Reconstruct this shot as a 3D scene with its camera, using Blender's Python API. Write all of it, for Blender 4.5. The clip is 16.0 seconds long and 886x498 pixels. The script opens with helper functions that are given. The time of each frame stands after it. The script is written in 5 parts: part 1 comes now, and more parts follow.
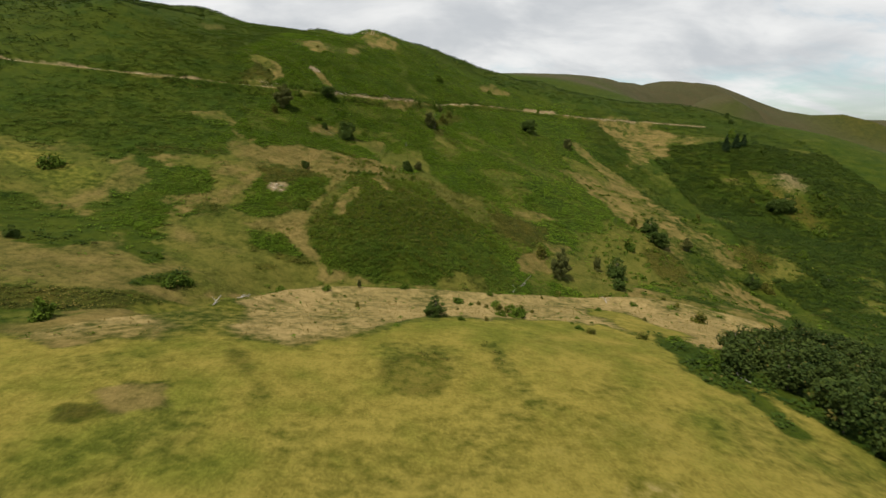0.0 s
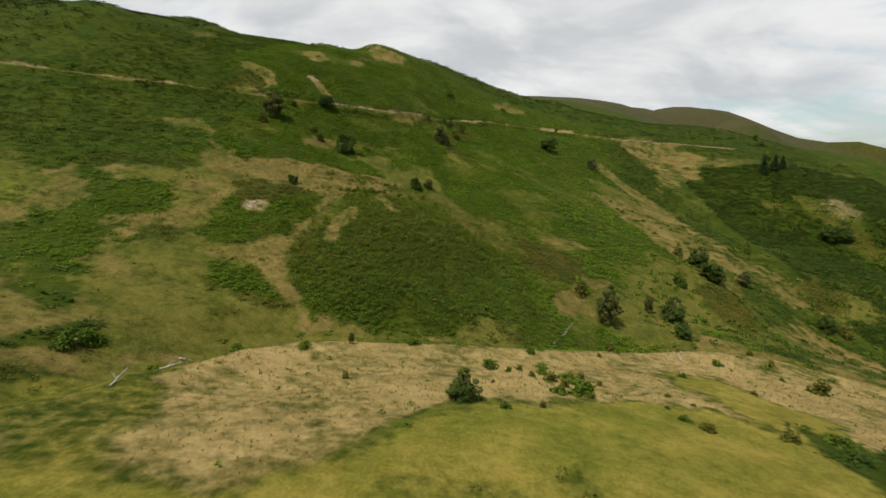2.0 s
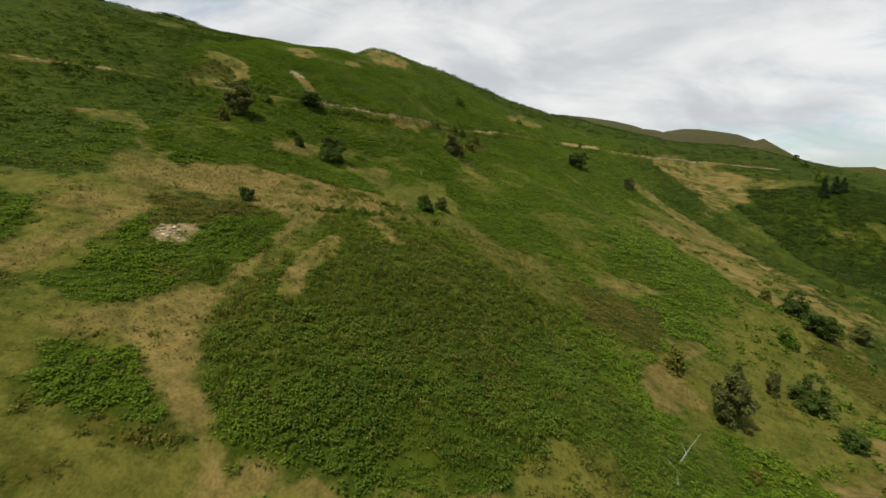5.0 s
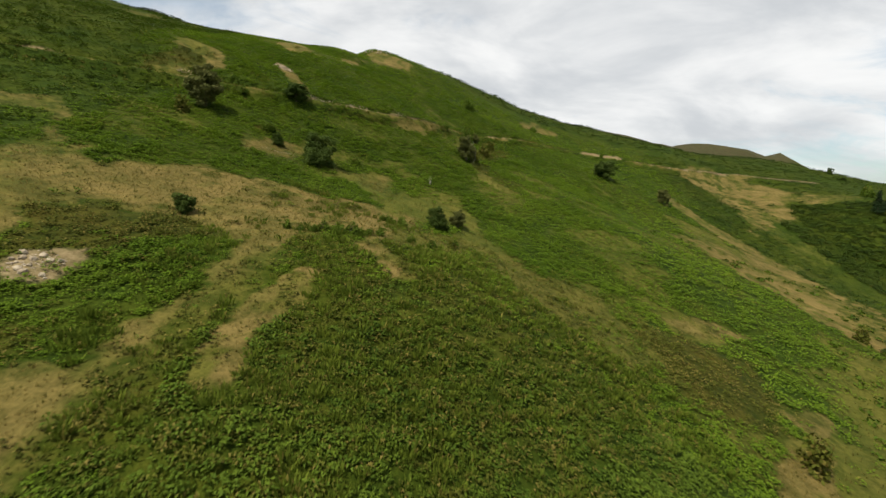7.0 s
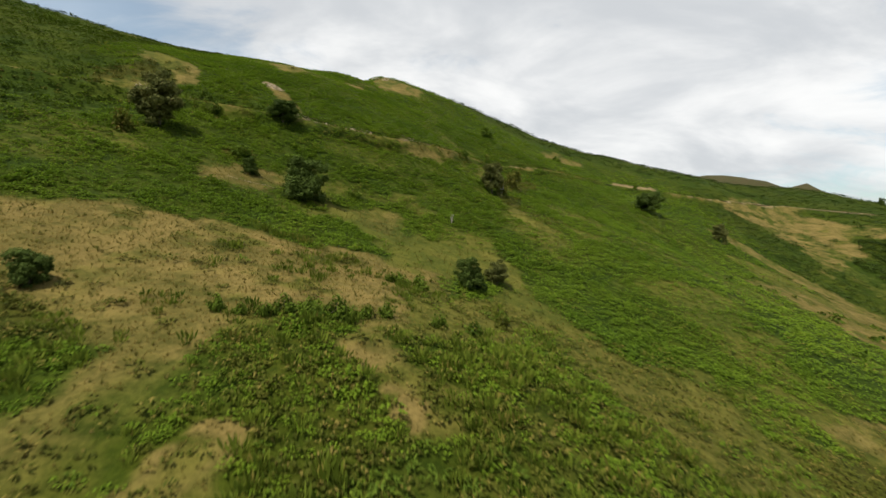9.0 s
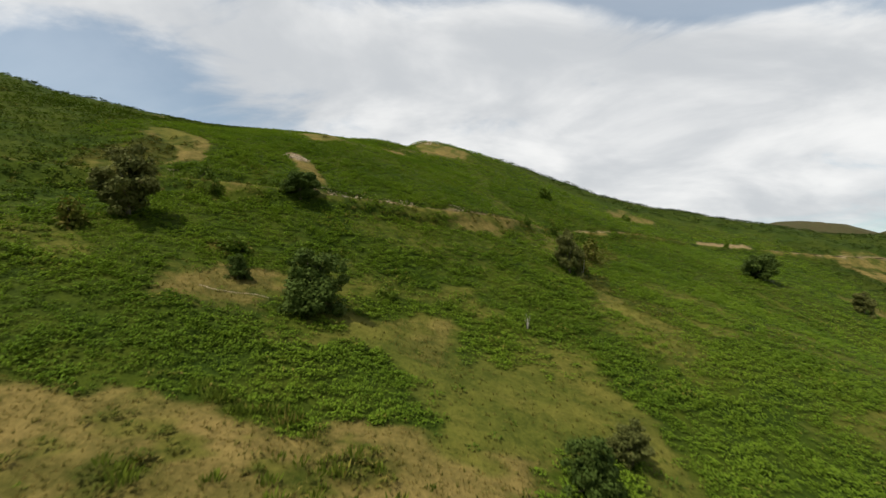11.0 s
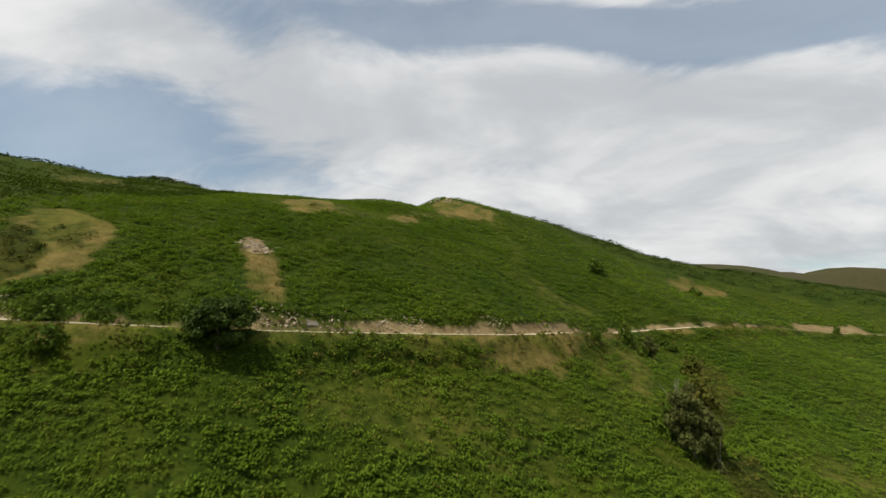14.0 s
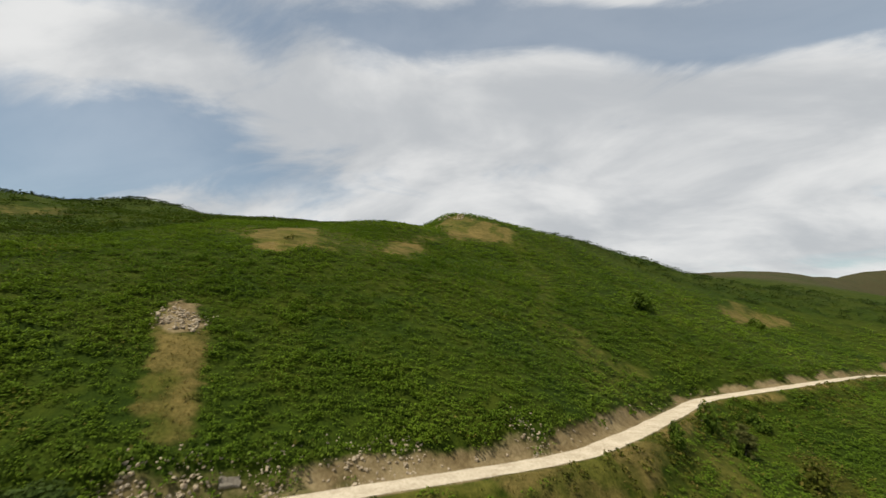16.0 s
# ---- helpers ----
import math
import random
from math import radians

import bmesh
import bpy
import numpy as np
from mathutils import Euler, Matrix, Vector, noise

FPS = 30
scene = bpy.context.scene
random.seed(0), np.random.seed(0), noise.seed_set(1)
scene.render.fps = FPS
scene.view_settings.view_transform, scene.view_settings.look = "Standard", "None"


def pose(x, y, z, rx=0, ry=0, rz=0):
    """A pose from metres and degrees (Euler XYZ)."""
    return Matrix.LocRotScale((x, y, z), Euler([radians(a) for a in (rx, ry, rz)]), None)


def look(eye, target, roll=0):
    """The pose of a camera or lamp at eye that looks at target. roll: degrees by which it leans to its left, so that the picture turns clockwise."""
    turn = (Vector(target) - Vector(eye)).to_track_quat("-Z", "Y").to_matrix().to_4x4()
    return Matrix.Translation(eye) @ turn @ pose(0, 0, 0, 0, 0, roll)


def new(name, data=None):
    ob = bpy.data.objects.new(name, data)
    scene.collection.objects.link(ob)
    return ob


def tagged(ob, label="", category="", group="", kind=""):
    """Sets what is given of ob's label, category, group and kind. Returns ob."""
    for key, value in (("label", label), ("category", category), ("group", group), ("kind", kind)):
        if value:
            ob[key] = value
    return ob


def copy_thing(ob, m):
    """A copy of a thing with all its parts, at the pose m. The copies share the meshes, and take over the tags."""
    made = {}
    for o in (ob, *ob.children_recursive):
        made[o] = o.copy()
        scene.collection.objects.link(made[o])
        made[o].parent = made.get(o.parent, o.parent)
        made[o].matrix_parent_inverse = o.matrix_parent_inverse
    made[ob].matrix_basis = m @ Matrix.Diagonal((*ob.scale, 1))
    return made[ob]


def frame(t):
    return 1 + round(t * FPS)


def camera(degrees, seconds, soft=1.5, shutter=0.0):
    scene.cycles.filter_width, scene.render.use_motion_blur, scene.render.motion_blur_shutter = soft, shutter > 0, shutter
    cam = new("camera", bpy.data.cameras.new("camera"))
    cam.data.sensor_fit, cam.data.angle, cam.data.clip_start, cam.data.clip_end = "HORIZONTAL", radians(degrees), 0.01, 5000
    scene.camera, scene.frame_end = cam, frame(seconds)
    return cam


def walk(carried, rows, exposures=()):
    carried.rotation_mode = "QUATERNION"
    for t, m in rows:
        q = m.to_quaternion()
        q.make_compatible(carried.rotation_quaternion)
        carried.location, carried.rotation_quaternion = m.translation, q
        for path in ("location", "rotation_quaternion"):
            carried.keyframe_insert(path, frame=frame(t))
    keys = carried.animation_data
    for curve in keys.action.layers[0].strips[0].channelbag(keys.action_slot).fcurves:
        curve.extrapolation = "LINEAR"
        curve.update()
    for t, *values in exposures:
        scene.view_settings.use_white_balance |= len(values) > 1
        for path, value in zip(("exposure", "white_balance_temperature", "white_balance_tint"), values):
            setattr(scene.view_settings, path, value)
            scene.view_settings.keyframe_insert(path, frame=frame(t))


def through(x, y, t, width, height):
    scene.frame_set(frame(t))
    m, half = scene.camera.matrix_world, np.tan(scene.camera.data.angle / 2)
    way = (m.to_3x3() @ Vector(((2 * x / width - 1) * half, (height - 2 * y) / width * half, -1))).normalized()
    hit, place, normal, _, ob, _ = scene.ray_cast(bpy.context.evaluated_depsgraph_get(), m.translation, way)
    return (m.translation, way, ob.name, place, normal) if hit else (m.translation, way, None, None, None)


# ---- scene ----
cam = camera(84.7, 16.0, soft=1.5, shutter=0.4)
PATH = [
    (0, (1.594, -1.041, 59.373), (1.58, 0.902, 58.897), -0.0),
    (0.5, (0.312, 7.955, 57.587), (0.278, 9.903, 57.137), -0.0),
    (1, (-0.901, 17.392, 55.777), (-0.942, 19.347, 55.355), 0.1),
    (1.5, (-2.12, 26.84, 54.464), (-2.16, 28.801, 54.07), 0.2),
    (2, (-3.153, 36.231, 53.35), (-3.182, 38.195, 52.978), 0.4),
    (2.5, (-4.237, 45.426, 52.277), (-4.267, 47.395, 51.929), 0.6),
    (3, (-5.421, 54.375, 51.24), (-5.454, 56.348, 50.911), 0.6),
    (3.5, (-6.443, 63.479, 50.908), (-6.471, 65.453, 50.588), 0.8),
    (4, (-7.732, 72.567, 50.445), (-7.753, 74.544, 50.138), 0.9),
    (6.5, (-13.863, 117.289, 48.164), (-13.886, 119.274, 47.922), 1.2),
    (7, (-14.972, 125.963, 47.714), (-14.993, 127.95, 47.492), 1.3),
    (7.5, (-16.139, 134.874, 47.448), (-16.162, 136.863, 47.247), 1.2),
    (8, (-17.451, 143.888, 47.557), (-17.481, 145.88, 47.38), 1.1),
    (8.5, (-18.634, 152.651, 48.091), (-18.674, 154.645, 47.949), 0.9),
    (9, (-19.899, 161.758, 49.185), (-19.953, 163.756, 49.105), 0.7),
    (9.5, (-21.188, 170.429, 50.789), (-21.33, 172.424, 50.78), 0.1),
    (10, (-22.426, 179.2, 52.834), (-22.63, 181.188, 52.896), -0.6),
    (12.5, (-27.152, 217.079, 66.649), (-27.422, 219.043, 66.914), -2.1),
    (13, (-28.232, 224.663, 70.353), (-28.515, 226.62, 70.649), -2.2),
    (13.5, (-29.539, 232.297, 74.448), (-29.838, 234.249, 74.768), -2.0),
    (14, (-30.62, 239.674, 78.716), (-30.942, 241.619, 79.057), -1.9),
    (14.5, (-31.406, 246.499, 82.308), (-31.744, 248.435, 82.679), -2.2),
    (15, (-32.197, 253.438, 85.812), (-32.544, 255.371, 86.192), -2.4),
    (15.5, (-33.209, 260.559, 89.024), (-33.564, 262.491, 89.403), -2.6),
    (16, (-34.205, 267.826, 92.494), (-34.578, 269.757, 92.854), -2.6),
]
walk(cam, [(t, look(eye, target, roll)) for t, eye, target, roll in PATH],
     [(0.0, 0.1), (3.0, 0.06), (6.3, 0.18), (8.5, 0.29), (10.5, 0.2), (12.5, 0.12), (14.5, 0.0), (16.0, -0.04)])

# ---- sky and sun ----
SUN_ELEVATION, SUN_AZIMUTH = 63.0, 226.0   # degrees; azimuth clockwise from +y

world = bpy.data.worlds.new("sky")
scene.world = world
world.use_nodes = True


def nodes_of(tree):
    """Short hands for building a node tree."""
    def node(kind, **values):
        n = tree.nodes.new(kind)
        for key, v in values.items():
            if key == "operation":
                n.operation = v
            elif key == "blend":
                n.blend_type = v
            elif key == "data":
                n.data_type = v
        return n

    def link(a, b):
        tree.links.new(a, b)

    def value(x, socket):
        if isinstance(x, (int, float)):
            socket.default_value = x
        elif isinstance(x, tuple):
            socket.default_value = x if len(x) != 3 or socket.type == "VECTOR" else (*x, 1)
        else:
            link(x, socket)

    def maths(op, a, b=0.0, clamp=False):
        n = node("ShaderNodeMath", operation=op)
        n.use_clamp = clamp
        value(a, n.inputs[0])
        value(b, n.inputs[1])
        return n.outputs[0]

    def noise_of(vector, scale, detail=4.0, rough=0.55, distortion=0.0):
        n = node("ShaderNodeTexNoise")
        value(vector, n.inputs["Vector"])
        n.inputs["Scale"].default_value, n.inputs["Detail"].default_value = scale, detail
        n.inputs["Roughness"].default_value, n.inputs["Distortion"].default_value = rough, distortion
        return n.outputs["Fac"]

    def ramp(x, low, high, a=0.0, b=1.0):
        n = node("ShaderNodeMapRange")
        n.interpolation_type = "SMOOTHSTEP"
        value(x, n.inputs["Value"])
        for key, v in (("From Min", low), ("From Max", high), ("To Min", a), ("To Max", b)):
            value(v, n.inputs[key])
        return n.outputs["Result"]

    def mix(f, a, b, blend="MIX"):
        n = node("ShaderNodeMix", data="RGBA", blend=blend)
        value(f, n.inputs["Factor"])
        value(a, n.inputs[6])
        value(b, n.inputs[7])
        return n.outputs[2]

    return node, link, value, maths, noise_of, ramp, mix


def build_sky():
    tree = world.node_tree
    tree.nodes.clear()
    node, link, value, maths, noise_of, ramp, mix = nodes_of(tree)
    coords = node("ShaderNodeTexCoord").outputs["Generated"]
    split = node("ShaderNodeSeparateXYZ")
    link(coords, split.inputs[0])
    # the cloud layer lies flat overhead, so its forms crowd towards the horizon
    lift = maths("MAXIMUM", split.outputs[2], 0.0)
    flat = maths("ADD", lift, 0.32)
    layer = node("ShaderNodeCombineXYZ")
    link(maths("DIVIDE", split.outputs[0], flat), layer.inputs[0])
    link(maths("DIVIDE", split.outputs[1], flat), layer.inputs[1])
    stretch = node("ShaderNodeMapping")
    link(layer.outputs[0], stretch.inputs[0])
    stretch.inputs["Rotation"].default_value = (0, 0, radians(-24))
    stretch.inputs["Scale"].default_value = (0.7, 1.05, 1)
    stretch.inputs["Location"].default_value = (2.3, 0.4, 0)
    broad = noise_of(stretch.outputs[0], 1.0, 3.0, 0.5, 0.4)
    fine = noise_of(stretch.outputs[0], 3.4, 9.0, 0.6, 0.6)
    cover = maths("ADD", maths("ADD", maths("MULTIPLY", broad, 0.30), maths("MULTIPLY", fine, 0.80)), 0.05)
    # the view northwards as a flat picture plane: across and up
    ahead = maths("MAXIMUM", split.outputs[1], 0.05)
    across, up = maths("DIVIDE", split.outputs[0], ahead), maths("DIVIDE", split.outputs[2], ahead)

    def bank(u, v, long, short, turn, amount):
        """A long bank of cloud, or a clearing where the amount is negative."""
        du, dv = maths("SUBTRACT", across, u), maths("SUBTRACT", up, v)
        c, s = math.cos(radians(turn)), math.sin(radians(turn))
        p = maths("DIVIDE", maths("ADD", maths("MULTIPLY", du, c), maths("MULTIPLY", dv, s)), long)
        q = maths("DIVIDE", maths("SUBTRACT", maths("MULTIPLY", dv, c), maths("MULTIPLY", du, s)), short)
        far = maths("ADD", maths("MULTIPLY", p, p), maths("MULTIPLY", q, q))
        return maths("MULTIPLY", maths("EXPONENT", maths("MULTIPLY", far, -1.0)), amount)

    for u, v, long, short, turn, amount in (
        (-1.12, 0.83, 0.51, 0.093, -20, 0.38), (-1.18, 0.54, 0.39, 0.117, -10, -0.42), (-0.29, 0.74, 0.27, 0.066, -14, -0.14), (0.28, 0.61, 0.17, 0.052, -15, -0.38), (0.60, 0.61, 0.17, 0.056, 10, -0.34),
        (-0.08, 0.68, 0.19, 0.040, -9, -0.28), (0.23, 0.70, 0.13, 0.027, -16, 0.16), (-0.62, 0.72, 0.10, 0.10, 30, -0.14), (-0.13, 0.46, 0.40, 0.142, -2, 0.36), (0.53, 0.37, 0.27, 0.148, -3, 0.34), (0.08, 0.22, 0.69, 0.103, -5, 0.28), (-0.70, 0.48, 0.16, 0.10, -20, -0.16),
    ):
        cover = maths("ADD", cover, bank(u, v, long, short, turn, amount))
    amount = ramp(cover, 0.50, 0.76, 0.34, 1.0)
    shade = noise_of(stretch.outputs[0], 2.3, 6.0, 0.55, 0.4)
    white = mix(ramp(shade, 0.34, 0.68), (0.54, 0.56, 0.58), (0.83, 0.83, 0.82))
    sky = node("ShaderNodeTexSky")
    sky.sky_type, sky.sun_disc = "NISHITA", False
    sky.sun_elevation, sky.sun_rotation = radians(SUN_ELEVATION), radians(SUN_AZIMUTH)
    sky.dust_density, sky.air_density = 1.0, 1.0
    clear, clouds = node("ShaderNodeBackground"), node("ShaderNodeBackground")
    link(mix(1.0, sky.outputs[0], (0.88, 1.05, 1.0), "MULTIPLY"), clear.inputs[0])
    clear.inputs[1].default_value = 0.105
    link(white, clouds.inputs[0])
    clouds.inputs[1].default_value = 1.0
    both = node("ShaderNodeMixShader")
    link(maths("MULTIPLY", amount, 0.97), both.inputs[0])
    link(clear.outputs[0], both.inputs[1])
    link(clouds.outputs[0], both.inputs[2])
    out = node("ShaderNodeOutputWorld")
    link(both.outputs[0], out.inputs[0])


build_sky()
sun_data = bpy.data.lights.new("sun", "SUN")
sun_data.energy = 4.7
sun_data.angle = radians(0.8)
sun_data.color = (1.0, 0.93, 0.80)
sun = new("sun", sun_data)
_a, _e = radians(SUN_AZIMUTH), radians(SUN_ELEVATION)
sun.matrix_world = look((math.sin(_a) * math.cos(_e) * 900, math.cos(_a) * math.cos(_e) * 900, math.sin(_e) * 900), (0, 0, 0))


# ---- materials ----
def plain(name, rough=0.9):
    m = bpy.data.materials.new(name)
    m.use_nodes = True
    m.node_tree.nodes["Principled BSDF"].inputs["Roughness"].default_value = rough
    m.node_tree.nodes["Principled BSDF"].inputs["Specular IOR Level"].default_value = 0.06
    return m, m.node_tree.nodes["Principled BSDF"], nodes_of(m.node_tree)


def leaf_material(name, dark, light, dry, dry_share=0.15, through=0.25, patch=0.05):
    """Foliage: each leaf its own tone, broad patches, some leaves dry, a little light let through."""
    m, shader, (node, link, value, maths, noise_of, ramp, mix) = plain(name, 0.7)
    geo = node("ShaderNodeNewGeometry")
    each = geo.outputs["Random Per Island"]
    thing = node("ShaderNodeObjectInfo").outputs["Random"]
    broad = noise_of(geo.outputs["Position"], patch, 3.0)
    tone = maths("ADD", maths("MULTIPLY", each, 0.55), maths("ADD", maths("MULTIPLY", ramp(broad, 0.3, 0.7), 0.45), maths("MULTIPLY", maths("SUBTRACT", thing, 0.5), 0.3)))
    colour = mix(tone, dark, light)
    wear = noise_of(geo.outputs["Position"], patch * 2.3, 4.0)
    withered = maths("GREATER_THAN", maths("ADD", maths("MULTIPLY", each, 0.6), wear), 1.28 - dry_share)
    colour = mix(maths("MULTIPLY", withered, 0.75), colour, dry)
    link(colour, shader.inputs["Base Color"])
    glow = node("ShaderNodeBsdfTranslucent")
    link(colour, glow.inputs[0])
    both = node("ShaderNodeMixShader")
    both.inputs[0].default_value = through
    link(shader.outputs[0], both.inputs[1])
    link(glow.outputs[0], both.inputs[2])
    link(both.outputs[0], m.node_tree.nodes["Material Output"].inputs[0])
    return m


def mottled(name, dark, light, scale, rough=0.9, bump=0.3, detail=6.0):
    m, shader, (node, link, value, maths, noise_of, ramp, mix) = plain(name, rough)
    at = node("ShaderNodeNewGeometry").outputs["Position"]
    grain = noise_of(at, scale, detail, 0.6)
    stain = noise_of(at, scale * 0.17, 3.0, 0.5)
    link(mix(ramp(maths("ADD", maths("MULTIPLY", grain, 0.6), maths("MULTIPLY", stain, 0.4)), 0.32, 0.68), dark, light), shader.inputs["Base Color"])
    lump = node("ShaderNodeBump")
    lump.inputs["Strength"].default_value, lump.inputs["Distance"].default_value = bump, 0.1
    link(grain, lump.inputs["Height"])
    link(lump.outputs[0], shader.inputs["Normal"])
    return m


def ground_material():
    m, shader, (node, link, value, maths, noise_of, ramp, mix) = plain("hillside", 0.95)
    at = node("ShaderNodeNewGeometry").outputs["Position"]
    fine, small = noise_of(at, 2.4, 6.0, 0.65), noise_of(at, 0.55, 5.0, 0.6)
    middle, broad = noise_of(at, 0.11, 4.0, 0.55), noise_of(at, 0.022, 3.0, 0.5)
    tone = maths("ADD", maths("MULTIPLY", fine, 0.4), maths("ADD", maths("MULTIPLY", small, 0.35), maths("MULTIPLY", middle, 0.25)))
    tone = ramp(tone, 0.36, 0.64)
    patch = ramp(maths("ADD", maths("MULTIPLY", middle, 0.55), maths("MULTIPLY", broad, 0.45)), 0.38, 0.60)

    def blend(low_a, high_a, low_b, high_b):
        return mix(patch, mix(tone, low_a, high_a), mix(tone, low_b, high_b))

    kinds = dict(
        # bracken: dark litter, with the shade between the fronds also put into the colour
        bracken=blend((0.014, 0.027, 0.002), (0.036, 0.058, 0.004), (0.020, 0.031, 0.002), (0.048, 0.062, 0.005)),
        straw=blend((0.058, 0.053, 0.011), (0.146, 0.115, 0.032), (0.080, 0.062, 0.017), (0.182, 0.133, 0.042)),
        olive=blend((0.038, 0.047, 0.006), (0.088, 0.094, 0.014), (0.052, 0.053, 0.008), (0.116, 0.106, 0.020)),
        meadow=blend((0.070, 0.077, 0.009), (0.148, 0.147, 0.021), (0.110, 0.092, 0.014), (0.212, 0.172, 0.034)),
        heath=blend((0.017, 0.025, 0.003), (0.050, 0.056, 0.007), (0.028, 0.028, 0.004), (0.078, 0.066, 0.010)),
        earth=blend((0.115, 0.080, 0.036), (0.225, 0.170, 0.084), (0.130, 0.094, 0.044), (0.255, 0.196, 0.104)),
        moor=blend((0.045, 0.039, 0.018), (0.076, 0.064, 0.028), (0.031, 0.033, 0.013), (0.062, 0.058, 0.024)),
        pale=blend((0.126, 0.098, 0.033), (0.255, 0.192, 0.072), (0.158, 0.116, 0.041), (0.298, 0.218, 0.088)),
    )
    one, two = node("ShaderNodeAttribute"), node("ShaderNodeAttribute")
    one.attribute_name, two.attribute_name = "cover_low", "cover_high"
    first, second = node("ShaderNodeSeparateColor"), node("ShaderNodeSeparateColor")
    link(one.outputs["Color"], first.inputs[0])
    link(two.outputs["Color"], second.inputs[0])
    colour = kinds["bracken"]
    jitter = maths("MULTIPLY", maths("SUBTRACT", small, 0.5), 0.9)
    for kind, share in (("straw", first.outputs[0]), ("olive", first.outputs[1]), ("meadow", first.outputs[2]), ("heath", second.outputs[0]), ("earth", second.outputs[1]), ("moor", second.outputs[2]), ("pale", one.outputs["Alpha"])):
        colour = mix(ramp(maths("ADD", share, maths("MULTIPLY", jitter, ramp(share, 0.0, 0.25))), 0.14, 0.86), colour, kinds[kind])
    link(colour, shader.inputs["Base Color"])
    lump = node("ShaderNodeBump")
    lump.inputs["Strength"].default_value, lump.inputs["Distance"].default_value = 0.75, 0.35
    link(maths("ADD", maths("MULTIPLY", fine, 0.6), small), lump.inputs["Height"])
    link(lump.outputs[0], shader.inputs["Normal"])
    return m


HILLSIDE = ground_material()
FERN = leaf_material("bracken_leaf", (0.052, 0.100, 0.007), (0.140, 0.208, 0.015), (0.225, 0.182, 0.038), 0.11, 0.34, 0.045)
# scrub leaf darkened: cloud shadow on the far slopes is put into its colour
SHADED_GORSE = leaf_material("cloud_shaded_leaf", (0.017, 0.034, 0.004), (0.052, 0.078, 0.010), (0.095, 0.080, 0.019), 0.12, 0.18, 0.06)
BROOM_LEAF = leaf_material("broom_stem", (0.050, 0.078, 0.008), (0.150, 0.186, 0.021), (0.220, 0.176, 0.040), 0.2, 0.28, 0.09)
TUFT = leaf_material("tuft_blade", (0.092, 0.094, 0.017), (0.168, 0.152, 0.034), (0.215, 0.165, 0.050), 0.2, 0.36, 0.12)
GORSE = leaf_material("scrub_leaf", (0.032, 0.060, 0.006), (0.108, 0.154, 0.015), (0.170, 0.138, 0.030), 0.14, 0.2, 0.08)
HEATHER = leaf_material("heath_leaf", (0.046, 0.058, 0.007), (0.114, 0.118, 0.017), (0.188, 0.146, 0.036), 0.28, 0.22, 0.10)
STRAW = leaf_material("straw_blade", (0.150, 0.122, 0.028), (0.270, 0.208, 0.056), (0.330, 0.250, 0.098), 0.25, 0.4, 0.10)
THORN = leaf_material("thorn_leaf", (0.034, 0.058, 0.010), (0.074, 0.106, 0.020), (0.090, 0.098, 0.020), 0.04, 0.24, 0.30)
WILLOW = leaf_material("willow_leaf", (0.066, 0.078, 0.020), (0.135, 0.138, 0.038), (0.140, 0.112, 0.042), 0.14, 0.30, 0.30)
WOODS = leaf_material("woodland_leaf", (0.013, 0.028, 0.006), (0.065, 0.086, 0.017), (0.119, 0.092, 0.022), 0.14, 0.18, 0.12)
NEEDLES = leaf_material("needles", (0.010, 0.024, 0.008), (0.030, 0.050, 0.016), (0.05, 0.05, 0.02), 0.02, 0.10, 0.30)
BARK = mottled("bark", (0.045, 0.036, 0.026), (0.16, 0.135, 0.105), 9.0)
DEADWOOD = mottled("dead_wood", (0.196, 0.175, 0.140), (0.364, 0.336, 0.287), 7.0)
STONE = mottled("limestone", (0.215, 0.165, 0.105), (0.450, 0.375, 0.270), 3.0, 0.9, 0.5)
GRAVEL = mottled("road_gravel", (0.374, 0.306, 0.212), (0.578, 0.501, 0.374), 2.6, 0.95, 0.25)
SLAB = mottled("grey_slab", (0.144, 0.122, 0.094), (0.232, 0.205, 0.160), 4.0)


# ---- the lie of the land: broad hillside, then rounded rises and hollows (x, y, radius, height) ----
MEADOW_FORMS = [
    (-130, -210, 130, 23.0), (-430, -210, 130, 20.3), (-280, -160, 130, 35.6), (120, -160, 130, 15.2), (320, -110, 130, -20.2),
    (-30, -60, 130, 39.1), (470, -60, 130, -40.5), (-230, -10, 130, 11.8), (-430, 40, 130, -9.0), (36, 46, 36, 2.7),
    (-40, 60, 28, 2.5), (90, 70, 85, 8.9), (0, 80, 28, 2.7), (50, 88, 36, 3.0), (92, 128, 22, 0.8),
    (-48, 130, 36, -5.2), (-20, 136, 22, -3.0), (270, 140, 130, -31.2), (470, 140, 130, -27.4), (-110, 140, 28, -4.0),
    (12, 144, 22, -4.0), (44, 152, 22, -2.9), (-28, 160, 22, 3.0), (-168, 162, 55, -2.3),
]
MOUND_FORMS = [
    (36, 176, 22, -6.5), (-76, 186, 36, 1.8), (-330, 190, 130, -29.0), (-20, 200, 28, 7.3), (78, 200, 36, -6.9),
    (148, 214, 36, -9.8), (-146, 228, 55, -3.3), (172, 240, 22, -3.6), (-44, 272, 22, -2.8), (-108, 280, 22, -2.2),
    (36, 284, 36, 5.4), (70, 290, 130, -8.0), (172, 296, 22, 2.2), (-60, 304, 22, 1.5), (-90, 310, 28, 2.8),
    (236, 312, 22, -5.2), (-132, 312, 36, 3.1), (-200, 320, 28, 10.1), (36, 320, 22, 1.9), (-36, 336, 22, 2.8),
    (184, 338, 55, -5.3), (470, 340, 130, 3.5), (-430, 340, 130, -10.6), (260, 350, 28, 5.1),
]
